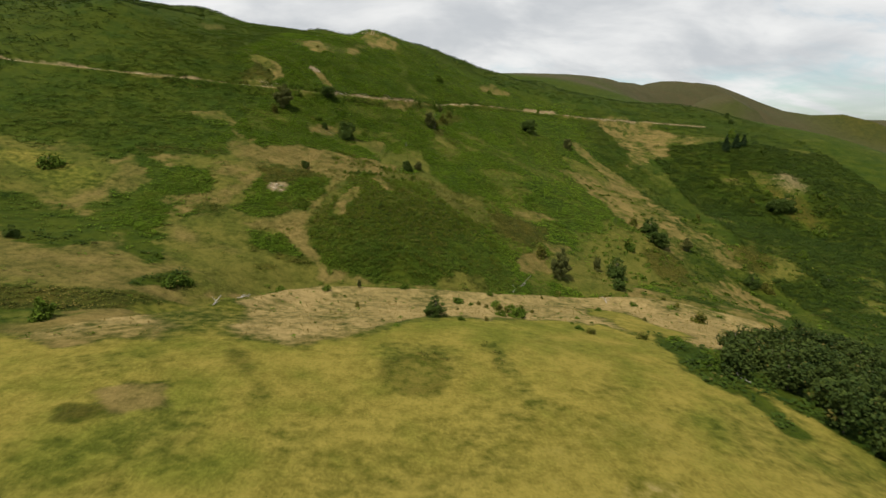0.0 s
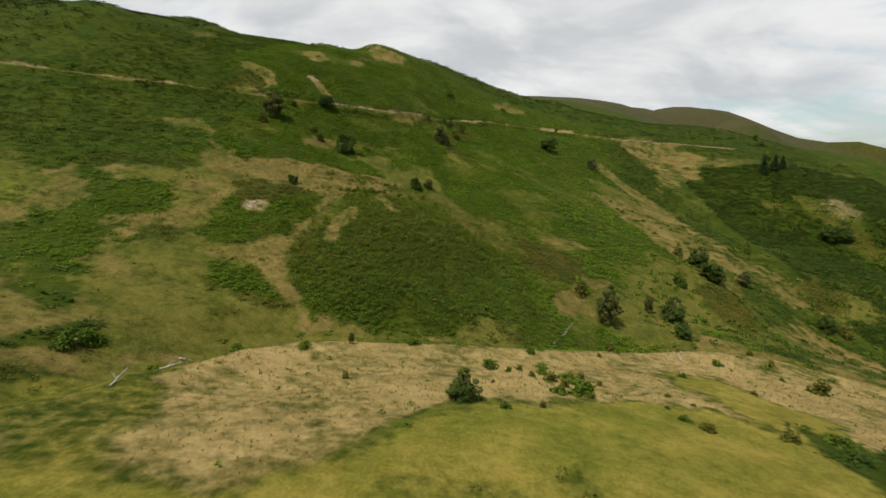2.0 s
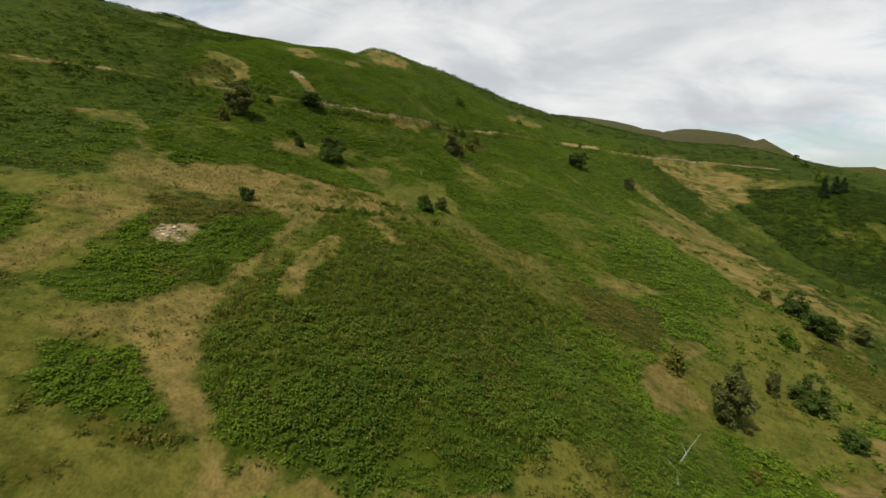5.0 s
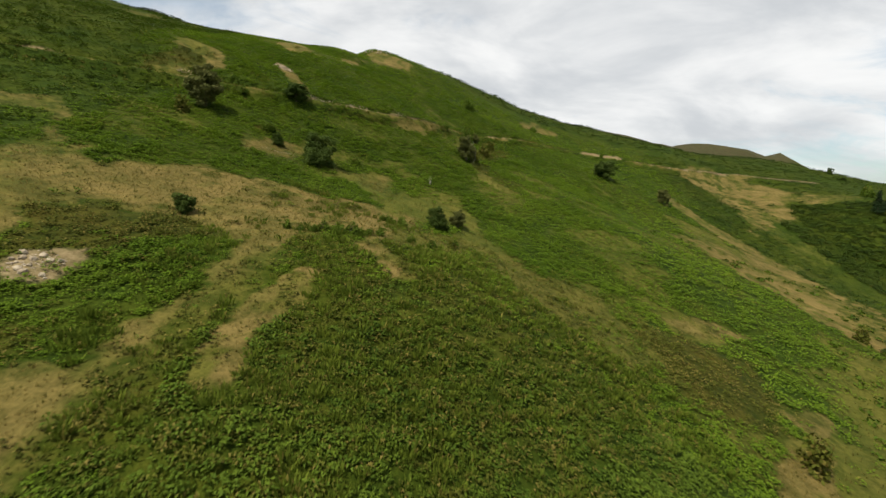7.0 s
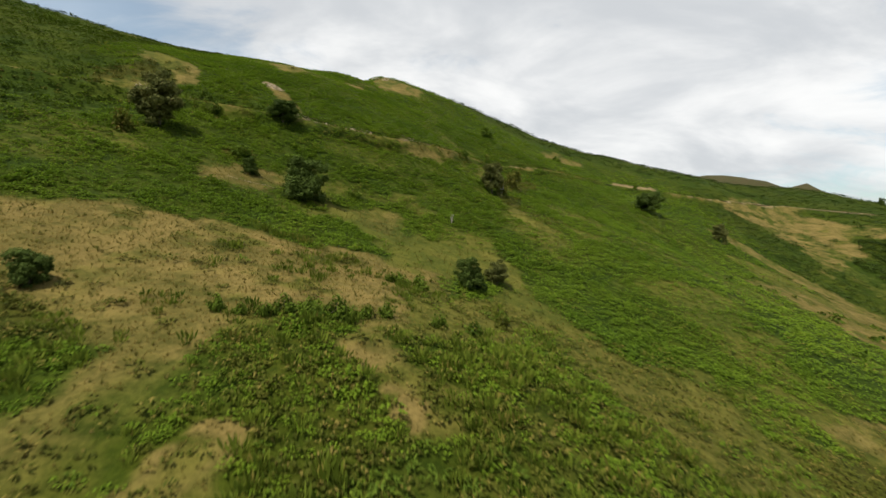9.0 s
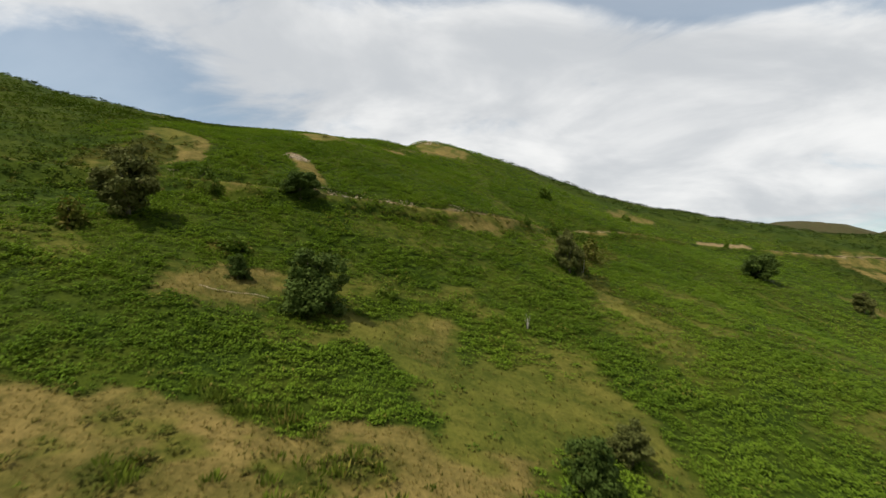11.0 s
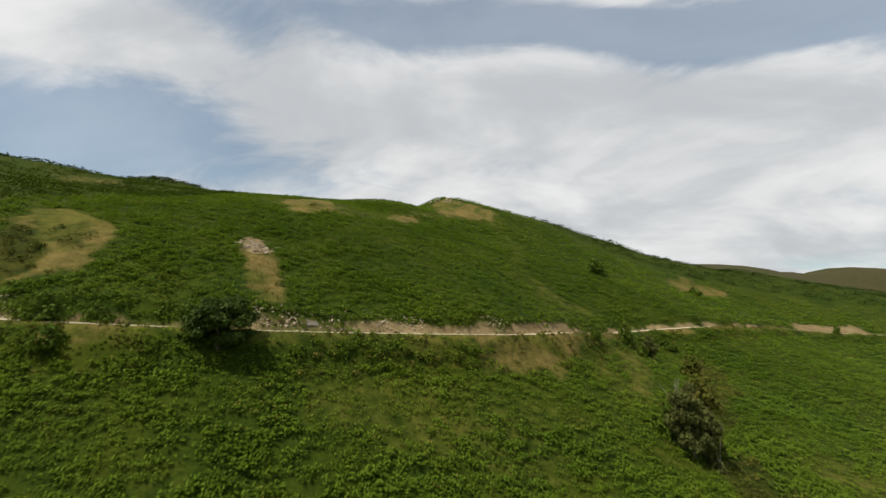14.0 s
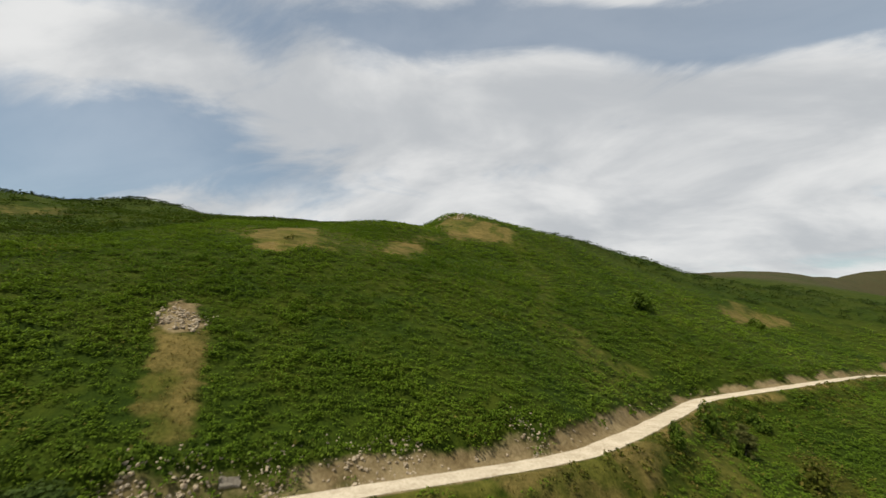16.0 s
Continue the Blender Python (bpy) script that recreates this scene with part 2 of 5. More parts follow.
SLOPE_FORMS = [
    (130, 350, 28, -2.5), (-164, 352, 22, -1.7), (-140, 360, 22, -1.9), (-76, 368, 36, 5.7), (-204, 368, 22, 1.2),
    (-4, 376, 22, -5.3), (60, 380, 28, 2.2), (-100, 392, 22, 1.6), (250, 404, 55, 12.0), (-160, 410, 28, -3.7),
    (-196, 416, 22, -2.5), (-236, 424, 22, -3.9), (-124, 424, 22, -0.8), (-84, 432, 22, 4.4), (52, 448, 55, -5.8),
    (-212, 456, 22, 3.3), (-172, 456, 22, -2.5), (-92, 464, 22, -0.6), (250, 470, 55, 5.2), (60, 472, 22, -2.9),
    (-286, 480, 36, 2.1), (-48, 480, 36, 9.0), (-100, 488, 22, -8.2), (-20, 488, 22, 2.0),
]
RIDGE_FORMS = [
    (370, 490, 130, 38.6), (-160, 494, 36, -5.8), (-76, 496, 22, 7.9), (-116, 504, 22, 6.2), (-12, 520, 22, 5.6),
    (180, 528, 22, -5.0), (84, 536, 22, 2.4), (-34, 536, 36, 4.3), (228, 536, 55, 3.9), (20, 536, 22, 5.7),
    (162, 536, 55, 9.6), (60, 552, 22, 2.7), (108, 552, 22, 2.1), (44, 568, 22, 3.4), (108, 584, 22, 6.8),
    (-430, 590, 130, 16.4), (70, 590, 28, 3.7), (470, 590, 130, 17.4), (470, 690, 130, 20.7), (-180, 690, 130, -27.8),
    (70, 690, 130, -32.7), (-280, 690, 130, 9.1),
]
FAR_FORMS = [
    (191, 1002, 150, 30), (291, 1072, 170, 71), (349, 1131, 159, 58), (408, 1167, 130, 27), (469, 1203, 134, 28), (537, 1239, 146, 68), (618, 1277, 170, 91), (677, 1298, 119, 55), (734, 1309, 110, 6),
    (796, 1314, 119, 37), (882, 1323, 165, 58), (948, 1331, 126, 31), (1001, 1339, 103, 5), (1042, 1344, 90, 15), (1076, 1348, 90, 24), (1138, 1359, 150, 74), (2530, 3000, 500, 139), (1900, 2500, 400, 86),
    (1290, 1570, 110, 80), (1450, 1600, 150, 67), (279, 590, 60, 12), (491, 867, 80, 94), (1051, 1344, 48, 7),
]
ROAD_LINE = [
    (-420, 190, 118), (-300, 205, 104), (-202, 234, 91), (-161, 249, 87.2), (-123, 268, 84), (-100, 283, 82.8), (-84, 290, 81.4), (-65, 302, 79.8), (-49, 316, 78.8), (-39, 324.5, 78.3),
    (-31, 332, 78), (-24, 342, 78), (-11, 367, 77.4), (-3.5, 380, 77.5), (6, 387, 77.8), (22, 398, 78), (47, 424, 76.8), (66, 441, 75.6), (87, 449, 73.6), (110, 458, 72), (144, 469, 69), (180, 481, 67),
    (250, 486, 62),
]


def smooth_line(points, step=1.5):
    """A polyline run through its corners as a Catmull-Rom curve."""
    p = np.array([points[0], *points, points[-1]], float)
    out = []
    for a, b, c, d in zip(p[:-3], p[1:-2], p[2:-1], p[3:]):
        n = max(2, int(np.linalg.norm(c - b) / step))
        for t in np.linspace(0, 1, n, endpoint=False):
            out.append(0.5 * (2 * b + (c - a) * t + (2 * a - 5 * b + 4 * c - d) * t ** 2 + (3 * b - a - 3 * c + d) * t ** 3))
    return np.array(out + [p[-2]])


ROAD = smooth_line(ROAD_LINE, 2.0)


def lattice_noise(x, y, size, seed=0):
    """Smooth value noise from 0 to 1 with cells of that size."""
    x, y = np.asarray(x, float) / size, np.asarray(y, float) / size
    i, j = np.floor(x), np.floor(y)
    u, v = x - i, y - j
    u, v = u * u * (3 - 2 * u), v * v * (3 - 2 * v)

    def at(a, b):
        s = np.sin(a * 127.1 + b * 311.7 + seed * 74.7) * 43758.5453
        return s - np.floor(s)

    return (at(i, j) * (1 - u) + at(i + 1, j) * u) * (1 - v) + (at(i, j + 1) * (1 - u) + at(i + 1, j + 1) * u) * v


def fractal(x, y, size, seed=0, octaves=3):
    total = sum(lattice_noise(x, y, size / 2 ** k, seed + k * 7) / 2 ** k for k in range(octaves))
    return total / sum(1 / 2 ** k for k in range(octaves))


def step_between(v, low, high):
    t = np.clip((v - low) / (high - low), 0, 1)
    return t * t * (3 - 2 * t)


RIM_LINE = [(-46, 98), (-41, 106), (-38, 116), (-32, 124), (-25, 127.5), (-14, 129.5), (-3, 132.5), (14, 137.5), (26, 142), (42, 150), (60, 157), (80, 160), (104, 154)]


def behind_rim(x, y):
    """Distance behind the lip of the meadow, negative in front."""
    s = np.full(np.shape(x), -1e3)
    best = np.full(np.shape(x), 1e9)
    for (ax, ay), (bx, by) in zip(RIM_LINE[:-1], RIM_LINE[1:]):
        ex, ey = bx - ax, by - ay
        t = np.clip(((x - ax) * ex + (y - ay) * ey) / (ex * ex + ey * ey), 0, 1)
        d = np.hypot(x - ax - t * ex, y - ay - t * ey)
        side = np.sign(ex * (y - ay) - ey * (x - ax))
        s = np.where(d < best, d * side, s)
        best = np.minimum(best, d)
    return s


def rim(x, y):
    """The lip of the meadow: a slight swell along it, and a sharper fall behind."""
    s = behind_rim(x, y)
    return 1.6 * np.exp(-(s / 5.0) ** 2) - 3.0 * np.exp(-((s - 11.0) / 7.0) ** 2)


def land(x, y):
    """Height of the open hillside over the plan, without the road."""
    x, y = np.asarray(x, float), np.asarray(y, float)
    z = 201.02 * (0.5 + 0.5 * np.tanh((math.cos(2.342) * x + math.sin(2.342) * y - 268.25) / 199.23))
    for group in (MEADOW_FORMS, MOUND_FORMS, SLOPE_FORMS, RIDGE_FORMS):
        for a, b, r, h in group:
            z = z + h * np.exp(-((x - a) ** 2 + (y - b) ** 2) / r ** 2)
    z = z / (1.0 + np.exp(np.clip((np.hypot(x + 100, y - 300) - 750) / 90, -30, 30)))
    for a, b, r, h in FAR_FORMS:
        z = z + h * np.exp(-((x - a) ** 2 + (y - b) ** 2) / r ** 2)
    far = step_between(np.hypot(x, y - 300), 500, 1200)
    return z - 17.19 + rim(x, y) + far * (fractal(x, y, 160, 3, 4) - 0.5) * 16


def road_near(x, y):
    """For each place: distance to the road's middle, the road's height there, and the side (plus: uphill)."""
    x, y = np.asarray(x, float), np.asarray(y, float)
    d, z, side = np.full(x.shape, 1e9), np.zeros(x.shape), np.zeros(x.shape)
    near = (x > -430) & (x < 260) & (y > 170) & (y < 500)
    if not near.any():
        return d, z, side
    index = np.nonzero(near.ravel())[0]
    coarse = np.full(len(index), 1e9)
    for q in ROAD[::6]:
        coarse = np.minimum(coarse, (x.ravel()[index] - q[0]) ** 2 + (y.ravel()[index] - q[1]) ** 2)
    near = np.zeros(x.shape, bool)
    near.ravel()[index[coarse < 324]] = True
    if not near.any():
        return d, z, side
    px, py = x[near], y[near]
    bd, bz, bs = np.full(px.shape, 1e9), np.zeros(px.shape), np.zeros(px.shape)
    for a, b in zip(ROAD[:-1], ROAD[1:]):
        e = b[:2] - a[:2]
        t = np.clip(((px - a[0]) * e[0] + (py - a[1]) * e[1]) / (e @ e), 0, 1)
        q = np.hypot(px - a[0] - t * e[0], py - a[1] - t * e[1])
        closer = q < bd
        bd[closer] = q[closer]
        bz[closer] = (a[2] + t * (b[2] - a[2]))[closer]
        bs[closer] = np.sign(e[0] * (py - a[1]) - e[1] * (px - a[0]))[closer]
    d[near], z[near], side[near] = bd, bz, bs
    return d, z, side


def height(x, y):
    """Height of the ground with the road's bench cut into the slope."""
    z = land(x, y)
    d, rz, side = road_near(x, y)
    w = np.where(side > 0, step_between(d, 2.4, 5.2), step_between(d, 2.6, 7.5))
    return rz * (1 - w) + z * w if np.ndim(z) else float(rz * (1 - w) + z * w)


# ---- ground cover: what grows where, as patches of the plan ----
COVERS = ("bracken", "straw", "olive", "meadow", "heath", "earth", "moor", "pale")
ZONES = []


def zone(kind, *corners, edge=2.2, strength=1.0):
    ZONES.append((kind, np.array(corners, float), edge, strength))


zone("olive", (-75, 62), (-40, 50), (30, 60), (50, 96), (100, 128), (60, 152), (-10, 138), (-62, 118), edge=3.0)
zone("meadow", (-400, -300), (200, -300), (130, 20), (62, 55), (50, 95), (36, 116), (-5, 100), (-14, 84), (-35, 75), (-62, 70), (-90, 64), (-400, 40), edge=3.0)
zone("straw", (-62, 66), (-35, 74), (-14, 84), (-5, 100), (36, 114), (52, 95), (110, 130), (140, 200), (60, 150), (30, 146), (-10, 136), (-50, 116), (-70, 90), edge=3.0)
zone("olive", (-153, 170), (-131, 181), (-113, 170), (-103, 158), (-88, 136), (-70, 131), (-52, 117), (-76, 78), edge=3.0, strength=0.5)
zone("straw", (-114, 122), (-81, 140), (-57, 123), (-71, 109), (-92, 96))
zone("straw", (-120, 170), (-89, 202), (-77, 211), (-59, 216), (-38, 244), (-26, 241), (-34, 207), (-44, 177), (-44, 153), (-30, 137), (-15, 135), (-48, 116), (-59, 100))
zone("straw", (-80, 204), (-77, 214), (-60, 231), (-48, 228), (-34, 236), (-15, 259), (-15, 250), (-26, 224), (-42, 205), (-41, 192), (-43, 186), (-45, 185), (-49, 195), (-57, 205), (-72, 195))
zone("olive", (30, 231), (49, 236), (49, 231), (36, 225), edge=2.4, strength=0.8)
zone("straw", (-71, 258), (-58, 266), (-56, 260), (-63, 251), edge=3.0, strength=0.46)
zone("heath", (-112, 277), (-114, 308), (-102, 314), (-96, 300), (-101, 283), edge=2.4, strength=0.85)
zone("straw", (-109, 285), (-107, 295), (-99, 286), (-101, 282), edge=3.0, strength=0.46)
zone("straw", (-99, 299), (-103, 314), (-101, 313), (-96, 299), (-98, 292), edge=1.6, strength=0.95)
zone("olive", (86, 353), (111, 353), (119, 319), (129, 294), (112, 275), (98, 296), (88, 332), edge=2.4, strength=0.8)
zone("olive", (-36, 285), (-31, 288), (-31, 285), (-35, 282), edge=2.4, strength=0.8)
zone("straw", (-70, 253), (-63, 255), (-57, 260), (-53, 253), (-59, 248), (-62, 247), edge=3.0, strength=0.46)
zone("olive", (-4, 305), (4, 299), (9, 293), (2, 291), (-5, 297), edge=2.4, strength=0.8)
zone("olive", (-41, 321), (-33, 328), (-25, 337), (-20, 349), (-16, 351), (-26, 333), (-30, 326), (-42, 319), edge=2.4, strength=0.8)
zone("straw", (-35, 73), (-43, 106), (-34, 124), (-13, 132), (21, 145), (26, 113), (-5, 100), (-14, 82), (-22, 74))
zone("straw", (33, 148), (81, 190), (108, 169), (83, 133), (68, 130), (50, 126), (32, 116))
zone("straw", (-68, 69), (-61, 84), (-50, 106), (-43, 97), (-52, 71), (-53, 62))
zone("straw", (-40, 51), (-34, 56), (-31, 49), (-35, 46))
zone("olive", (27, 188), (89, 236), (137, 279), (122, 179), (88, 196), (36, 174), edge=2.4, strength=0.8)
zone("meadow", (44, 136), (53, 132), (56, 119), (64, 116), (48, 98), (43, 108), (41, 120))
zone("straw", (81, 329), (113, 307), (137, 279), (152, 243), (166, 211), (122, 179), (115, 228), (97, 279))
zone("straw", (253, 377), (263, 353), (251, 341), (244, 354), edge=3.0, strength=0.46)
zone("straw", (146, 442), (186, 484), (216, 452), (162, 390), (149, 403), edge=3.0, strength=0.85)
zone("olive", (130, 262), (174, 267), (235, 247), (205, 211), (160, 210), (146, 232), edge=2.4, strength=0.8)
zone("heath", (237, 379), (255, 360), (250, 303), (234, 324), (230, 358), edge=2.4, strength=0.85)
zone("earth", (244, 369), (266, 377), (266, 357), (249, 350), strength=0.38)
zone("heath", (-10, 69), (-7, 74), (-1, 77), (2, 69), (1, 60), (-3, 58), (-7, 60), edge=2.4, strength=0.36)
zone("heath", (-33, 70), (-29, 67), (-21, 55), (-18, 49), (-19, 49), (-22, 54), (-29, 61), edge=2.4, strength=0.36)
zone("heath", (9, 85), (11, 79), (12, 61), (10, 61), (9, 73), edge=2.4, strength=0.36)
zone("heath", (-40, 45), (-40, 47), (-36, 46), (-37, 44), edge=2.4, strength=0.36)
zone("heath", (-84, 87), (-78, 91), (-63, 98), (-59, 99), (-62, 86), (-76, 78), edge=2.4, strength=0.85)
zone("bracken", (50, 106), (58, 102), (54, 75), (54, 60), (50, 60), (49, 72), (46, 84))
zone("straw", (136, 467), (176, 494), (181, 467), (200, 448), (221, 451), (248, 442), (209, 427), (197, 443), (182, 407), (157, 389), (141, 376), (155, 406), (146, 435), edge=3.0, strength=0.85)
zone("straw", (96, 389), (104, 395), (114, 370), (129, 356), (139, 308), (148, 280), (165, 264), (164, 245), (148, 245), (132, 265), (120, 286), (113, 341))
zone("earth", (244, 370), (262, 376), (265, 350), (252, 339), (241, 348), strength=0.38)
zone("straw", (234, 380), (246, 373), (246, 344), (234, 357), edge=3.0, strength=0.46)
zone("straw", (214, 377), (226, 366), (219, 358), (210, 371), edge=3.0, strength=0.46)
zone("olive", (293, 436), (354, 428), (342, 413), (300, 423), edge=2.4, strength=0.8)
zone("straw", (32, 193), (45, 206), (43, 190), (31, 183))
zone("straw", (-116, 305), (-115, 317), (-100, 314), (-94, 299), (-98, 298), (-108, 305), edge=1.6, strength=0.95)
zone("straw", (-110, 284), (-103, 293), (-96, 279), (-104, 279), edge=3.0, strength=0.46)
zone("straw", (-71, 254), (-67, 262), (-58, 268), (-56, 260), (-62, 252), edge=3.0, strength=0.46)
zone("straw", (-51, 248), (-44, 266), (-34, 270), (-29, 253), (-36, 251), (-47, 247), edge=3.0, strength=0.46)
zone("straw", (-81, 321), (-79, 327), (-74, 321), (-66, 309), (-68, 306), (-73, 310), edge=1.6, strength=0.95)
zone("earth", (-84, 325), (-86, 331), (-79, 327), (-82, 321))
zone("straw", (-101, 300), (-102, 305), (-107, 316), (-102, 314), (-97, 304), (-98, 297), edge=1.6, strength=0.95)
zone("olive", (-118, 312), (-111, 319), (-106, 314), (-107, 304), edge=2.4, strength=0.8)
zone("straw", (-102, 376), (-96, 400), (-85, 373), (-88, 362), (-95, 363), edge=1.6, strength=0.95)
zone("straw", (-77, 405), (-70, 413), (-67, 395), (-71, 384), edge=1.6, strength=0.95)
zone("straw", (-76, 476), (-67, 484), (-44, 467), (-48, 453), (-63, 441), edge=3.0, strength=0.85)
zone("straw", (34, 476), (47, 491), (61, 485), (53, 477), (31, 459), edge=3.0, strength=0.85)
zone("olive", (-35, 324), (-20, 344), (-21, 333), (-31, 319), (-35, 318), edge=2.4, strength=0.8)
zone("straw", (-84, 288), (-74, 294), (-74, 291), (-80, 285), edge=3.0, strength=0.46)
zone("heath", (103, 237), (112, 230), (121, 223), (100, 197), (99, 207), (98, 223), edge=2.4, strength=0.85)
zone("heath", (158, 268), (177, 271), (180, 256), (173, 247), (158, 249), (151, 255), edge=2.4, strength=0.85)
zone("straw", (28, 187), (41, 199), (44, 194), (37, 181), (31, 181))
zone("earth", (7, 391), (12, 391), (16, 386), (9, 385), (6, 387))
zone("earth", (73, 453), (101, 463), (92, 448), (69, 441))
zone("olive", (-53, 247), (-35, 272), (-31, 258), (-12, 267), (-8, 257), (-21, 239), (-30, 238), (-34, 244), edge=2.4, strength=0.8)
zone("olive", (-160, 166), (-136, 174), (-116, 171), (-99, 177), (-94, 215), (-77, 215), (-53, 236), (-36, 214), (-39, 184), (-42, 159), (-39, 147), (-33, 141), (-21, 141), (-28, 126), (-46, 125), (-54, 116), (-62, 104), (-68, 88), (-80, 76), edge=3.0, strength=0.9)
zone("meadow", (-156, 161), (-139, 168), (-117, 168), (-110, 159), (-120, 149), (-139, 152), edge=3.0, strength=0.5)
zone("straw", (-115, 114), (-104, 127), (-85, 133), (-74, 127), (-60, 122), (-57, 116), (-71, 110), (-75, 96), (-89, 86), edge=4.0, strength=0.6)
zone("bracken", (-134, 135), (-122, 143), (-111, 137), (-89, 135), (-84, 126), (-93, 110), (-120, 120), strength=0.85)
zone("bracken", (-103, 137), (-105, 154), (-93, 162), (-71, 118), (-73, 113), (-82, 120), strength=0.95)
zone("bracken", (-93, 162), (-81, 168), (-74, 155), (-80, 145), (-85, 150))
zone("bracken", (-70, 106), (-65, 117), (-61, 111), (-68, 102))
zone("heath", (-88, 85), (-75, 92), (-65, 99), (-60, 101), (-65, 83), (-81, 77), strength=0.85)
zone("bracken", (-135, 205), (-121, 229), (-97, 226), (-85, 200), (-87, 190), (-98, 188), (-111, 180), strength=0.9)
zone("heath", (-117, 186), (-102, 193), (-89, 204), (-84, 194), (-98, 188), (-111, 180), edge=3.0, strength=0.5)
zone("straw", (-120, 228), (-106, 242), (-96, 233), (-90, 217), (-101, 231), (-112, 228), strength=0.7)
zone("straw", (-90, 212), (-82, 213), (-70, 218), (-65, 231), (-53, 241), (-37, 239), (-28, 224), (-39, 199), (-41, 183), (-45, 176), (-46, 187), (-50, 196), (-61, 198), (-73, 196), (-71, 185), (-68, 169), (-71, 163), (-74, 155), (-81, 149), (-89, 158), (-78, 168), (-74, 175), (-82, 176), (-90, 184), (-85, 193), edge=4.0, strength=0.72)
zone("straw", (-55, 161), (-49, 166), (-46, 163), (-46, 156), (-43, 149), (-39, 145), (-36, 141), (-39, 141), (-43, 144), (-48, 148), (-53, 153), (-59, 151), (-65, 151), (-63, 155), edge=3.0, strength=0.7)
zone("olive", (-62, 128), (-54, 134), (-38, 140), (-24, 142), (-22, 135), (-36, 132), (-39, 124), (-51, 119), (-53, 118), edge=3.0, strength=0.8)
zone("straw", (-37, 141), (-27, 143), (-20, 141), (-12, 142), (-1, 148), (0, 144), (-12, 140), (-23, 137), (-30, 137), (-37, 136), edge=3.0, strength=0.75)
zone("bracken", (-111, 179), (-101, 177), (-95, 177), (-88, 179), (-80, 171), (-79, 166), (-87, 160), (-92, 159))
zone("bracken", (-69, 158), (-71, 165), (-67, 175), (-68, 184), (-72, 192), (-67, 199), (-60, 194), (-51, 198), (-48, 193), (-45, 179), (-48, 170), (-49, 166), (-54, 161), (-60, 156), (-65, 156))
zone("heath", (-72, 192), (-67, 202), (-59, 197), (-51, 200), (-48, 191), (-54, 185), (-60, 186), (-65, 181), strength=0.7)
zone("heath", (-80, 154), (-79, 158), (-71, 159), (-71, 153), (-74, 151), strength=0.6)
zone("bracken", (-60, 148), (-57, 151), (-51, 151), (-47, 146), (-43, 144), (-43, 142), (-48, 141), (-54, 142), (-57, 142), strength=0.9)
zone("heath", (-60, 142), (-54, 139), (-49, 141), (-39, 142), (-39, 140), (-47, 137), (-50, 139), (-55, 138), strength=0.6)
zone("heath", (-53, 132), (-50, 136), (-46, 137), (-47, 133), (-52, 130), strength=0.6)
zone("bracken", (-42, 154), (-41, 161), (-36, 176), (-38, 197), (-32, 209), (-18, 229), (-7, 227), (6, 216), (17, 200), (30, 194), (32, 185), (35, 178), (27, 160), (18, 157), (12, 157), (6, 154), (-1, 148), (-12, 143), (-20, 142), (-27, 143), (-35, 143), (-39, 147))
zone("heath", (-40, 196), (-21, 227), (3, 216), (15, 199), (9, 174), (-7, 156), (-22, 155), (-31, 157), (-42, 154), (-44, 163), (-37, 171), edge=6.0, strength=0.3)
zone("olive", (0, 149), (6, 154), (13, 157), (16, 153), (12, 147), (1, 144), (-2, 145), strength=0.9)
zone("straw", (-77, 212), (-71, 224), (-63, 226), (-56, 229), (-49, 230), (-41, 232), (-35, 238), (-28, 233), (-31, 216), (-38, 209), (-43, 209), (-41, 198), (-41, 191), (-41, 187), (-43, 185), (-46, 189), (-47, 193), (-50, 198), (-55, 203), (-62, 204), (-66, 200), edge=2.4, strength=0.8)
zone("bracken", (-71, 232), (-65, 249), (-52, 246), (-41, 256), (-33, 243), (-42, 235), (-53, 233), (-63, 231), strength=0.9)
zone("olive", (-71, 256), (-59, 264), (-43, 266), (-34, 272), (-30, 252), (-41, 256), (-55, 260), (-67, 254), strength=0.85)
zone("straw", (-68, 257), (-60, 268), (-56, 263), (-62, 253), strength=0.7)
zone("straw", (-45, 265), (-34, 272), (-32, 256), (-38, 257), strength=0.6)
zone("heath", (-64, 197), (-61, 201), (-53, 200), (-50, 197), (-53, 194), (-60, 193), strength=0.7)
zone("olive", (-44, 176), (-43, 180), (-43, 185), (-41, 187), (-38, 182), (-39, 177), (-40, 174), (-41, 172), edge=3.0, strength=0.6)
zone("straw", (-39, 176), (-38, 177), (-37, 181), (-36, 183), (-35, 185), (-32, 186), (-31, 185), (-33, 182), (-34, 180), (-34, 178), (-37, 177), (-38, 175), (-38, 173), (-40, 174), edge=1.2, strength=1.0)
zone("earth", (-38, 176), (-37, 180), (-34, 185), (-32, 186), (-34, 182), (-35, 178), (-38, 175), edge=1.5, strength=0.25)
zone("straw", (-30, 201), (-28, 207), (-25, 201), (-23, 199), (-20, 198), (-20, 193), (-22, 192), (-24, 195), (-26, 197), edge=0.9, strength=1.0)
zone("earth", (-28, 202), (-24, 198), (-20, 197), (-20, 194), (-22, 193), edge=1.5, strength=0.3)
zone("olive", (-19, 223), (-9, 256), (-4, 241), (4, 235), (19, 235), (23, 227), (13, 219), (5, 217), (-3, 227), (-13, 226), edge=2.4, strength=0.85)
zone("straw", (4, 228), (17, 234), (22, 227), (13, 222), edge=2.4, strength=0.35)
zone("straw", (31, 234), (47, 241), (57, 240), (42, 231), (34, 231), edge=3.0, strength=0.5)
zone("heath", (17, 223), (30, 230), (40, 229), (56, 230), (36, 208), (25, 209), (19, 217), edge=5.0, strength=0.55)
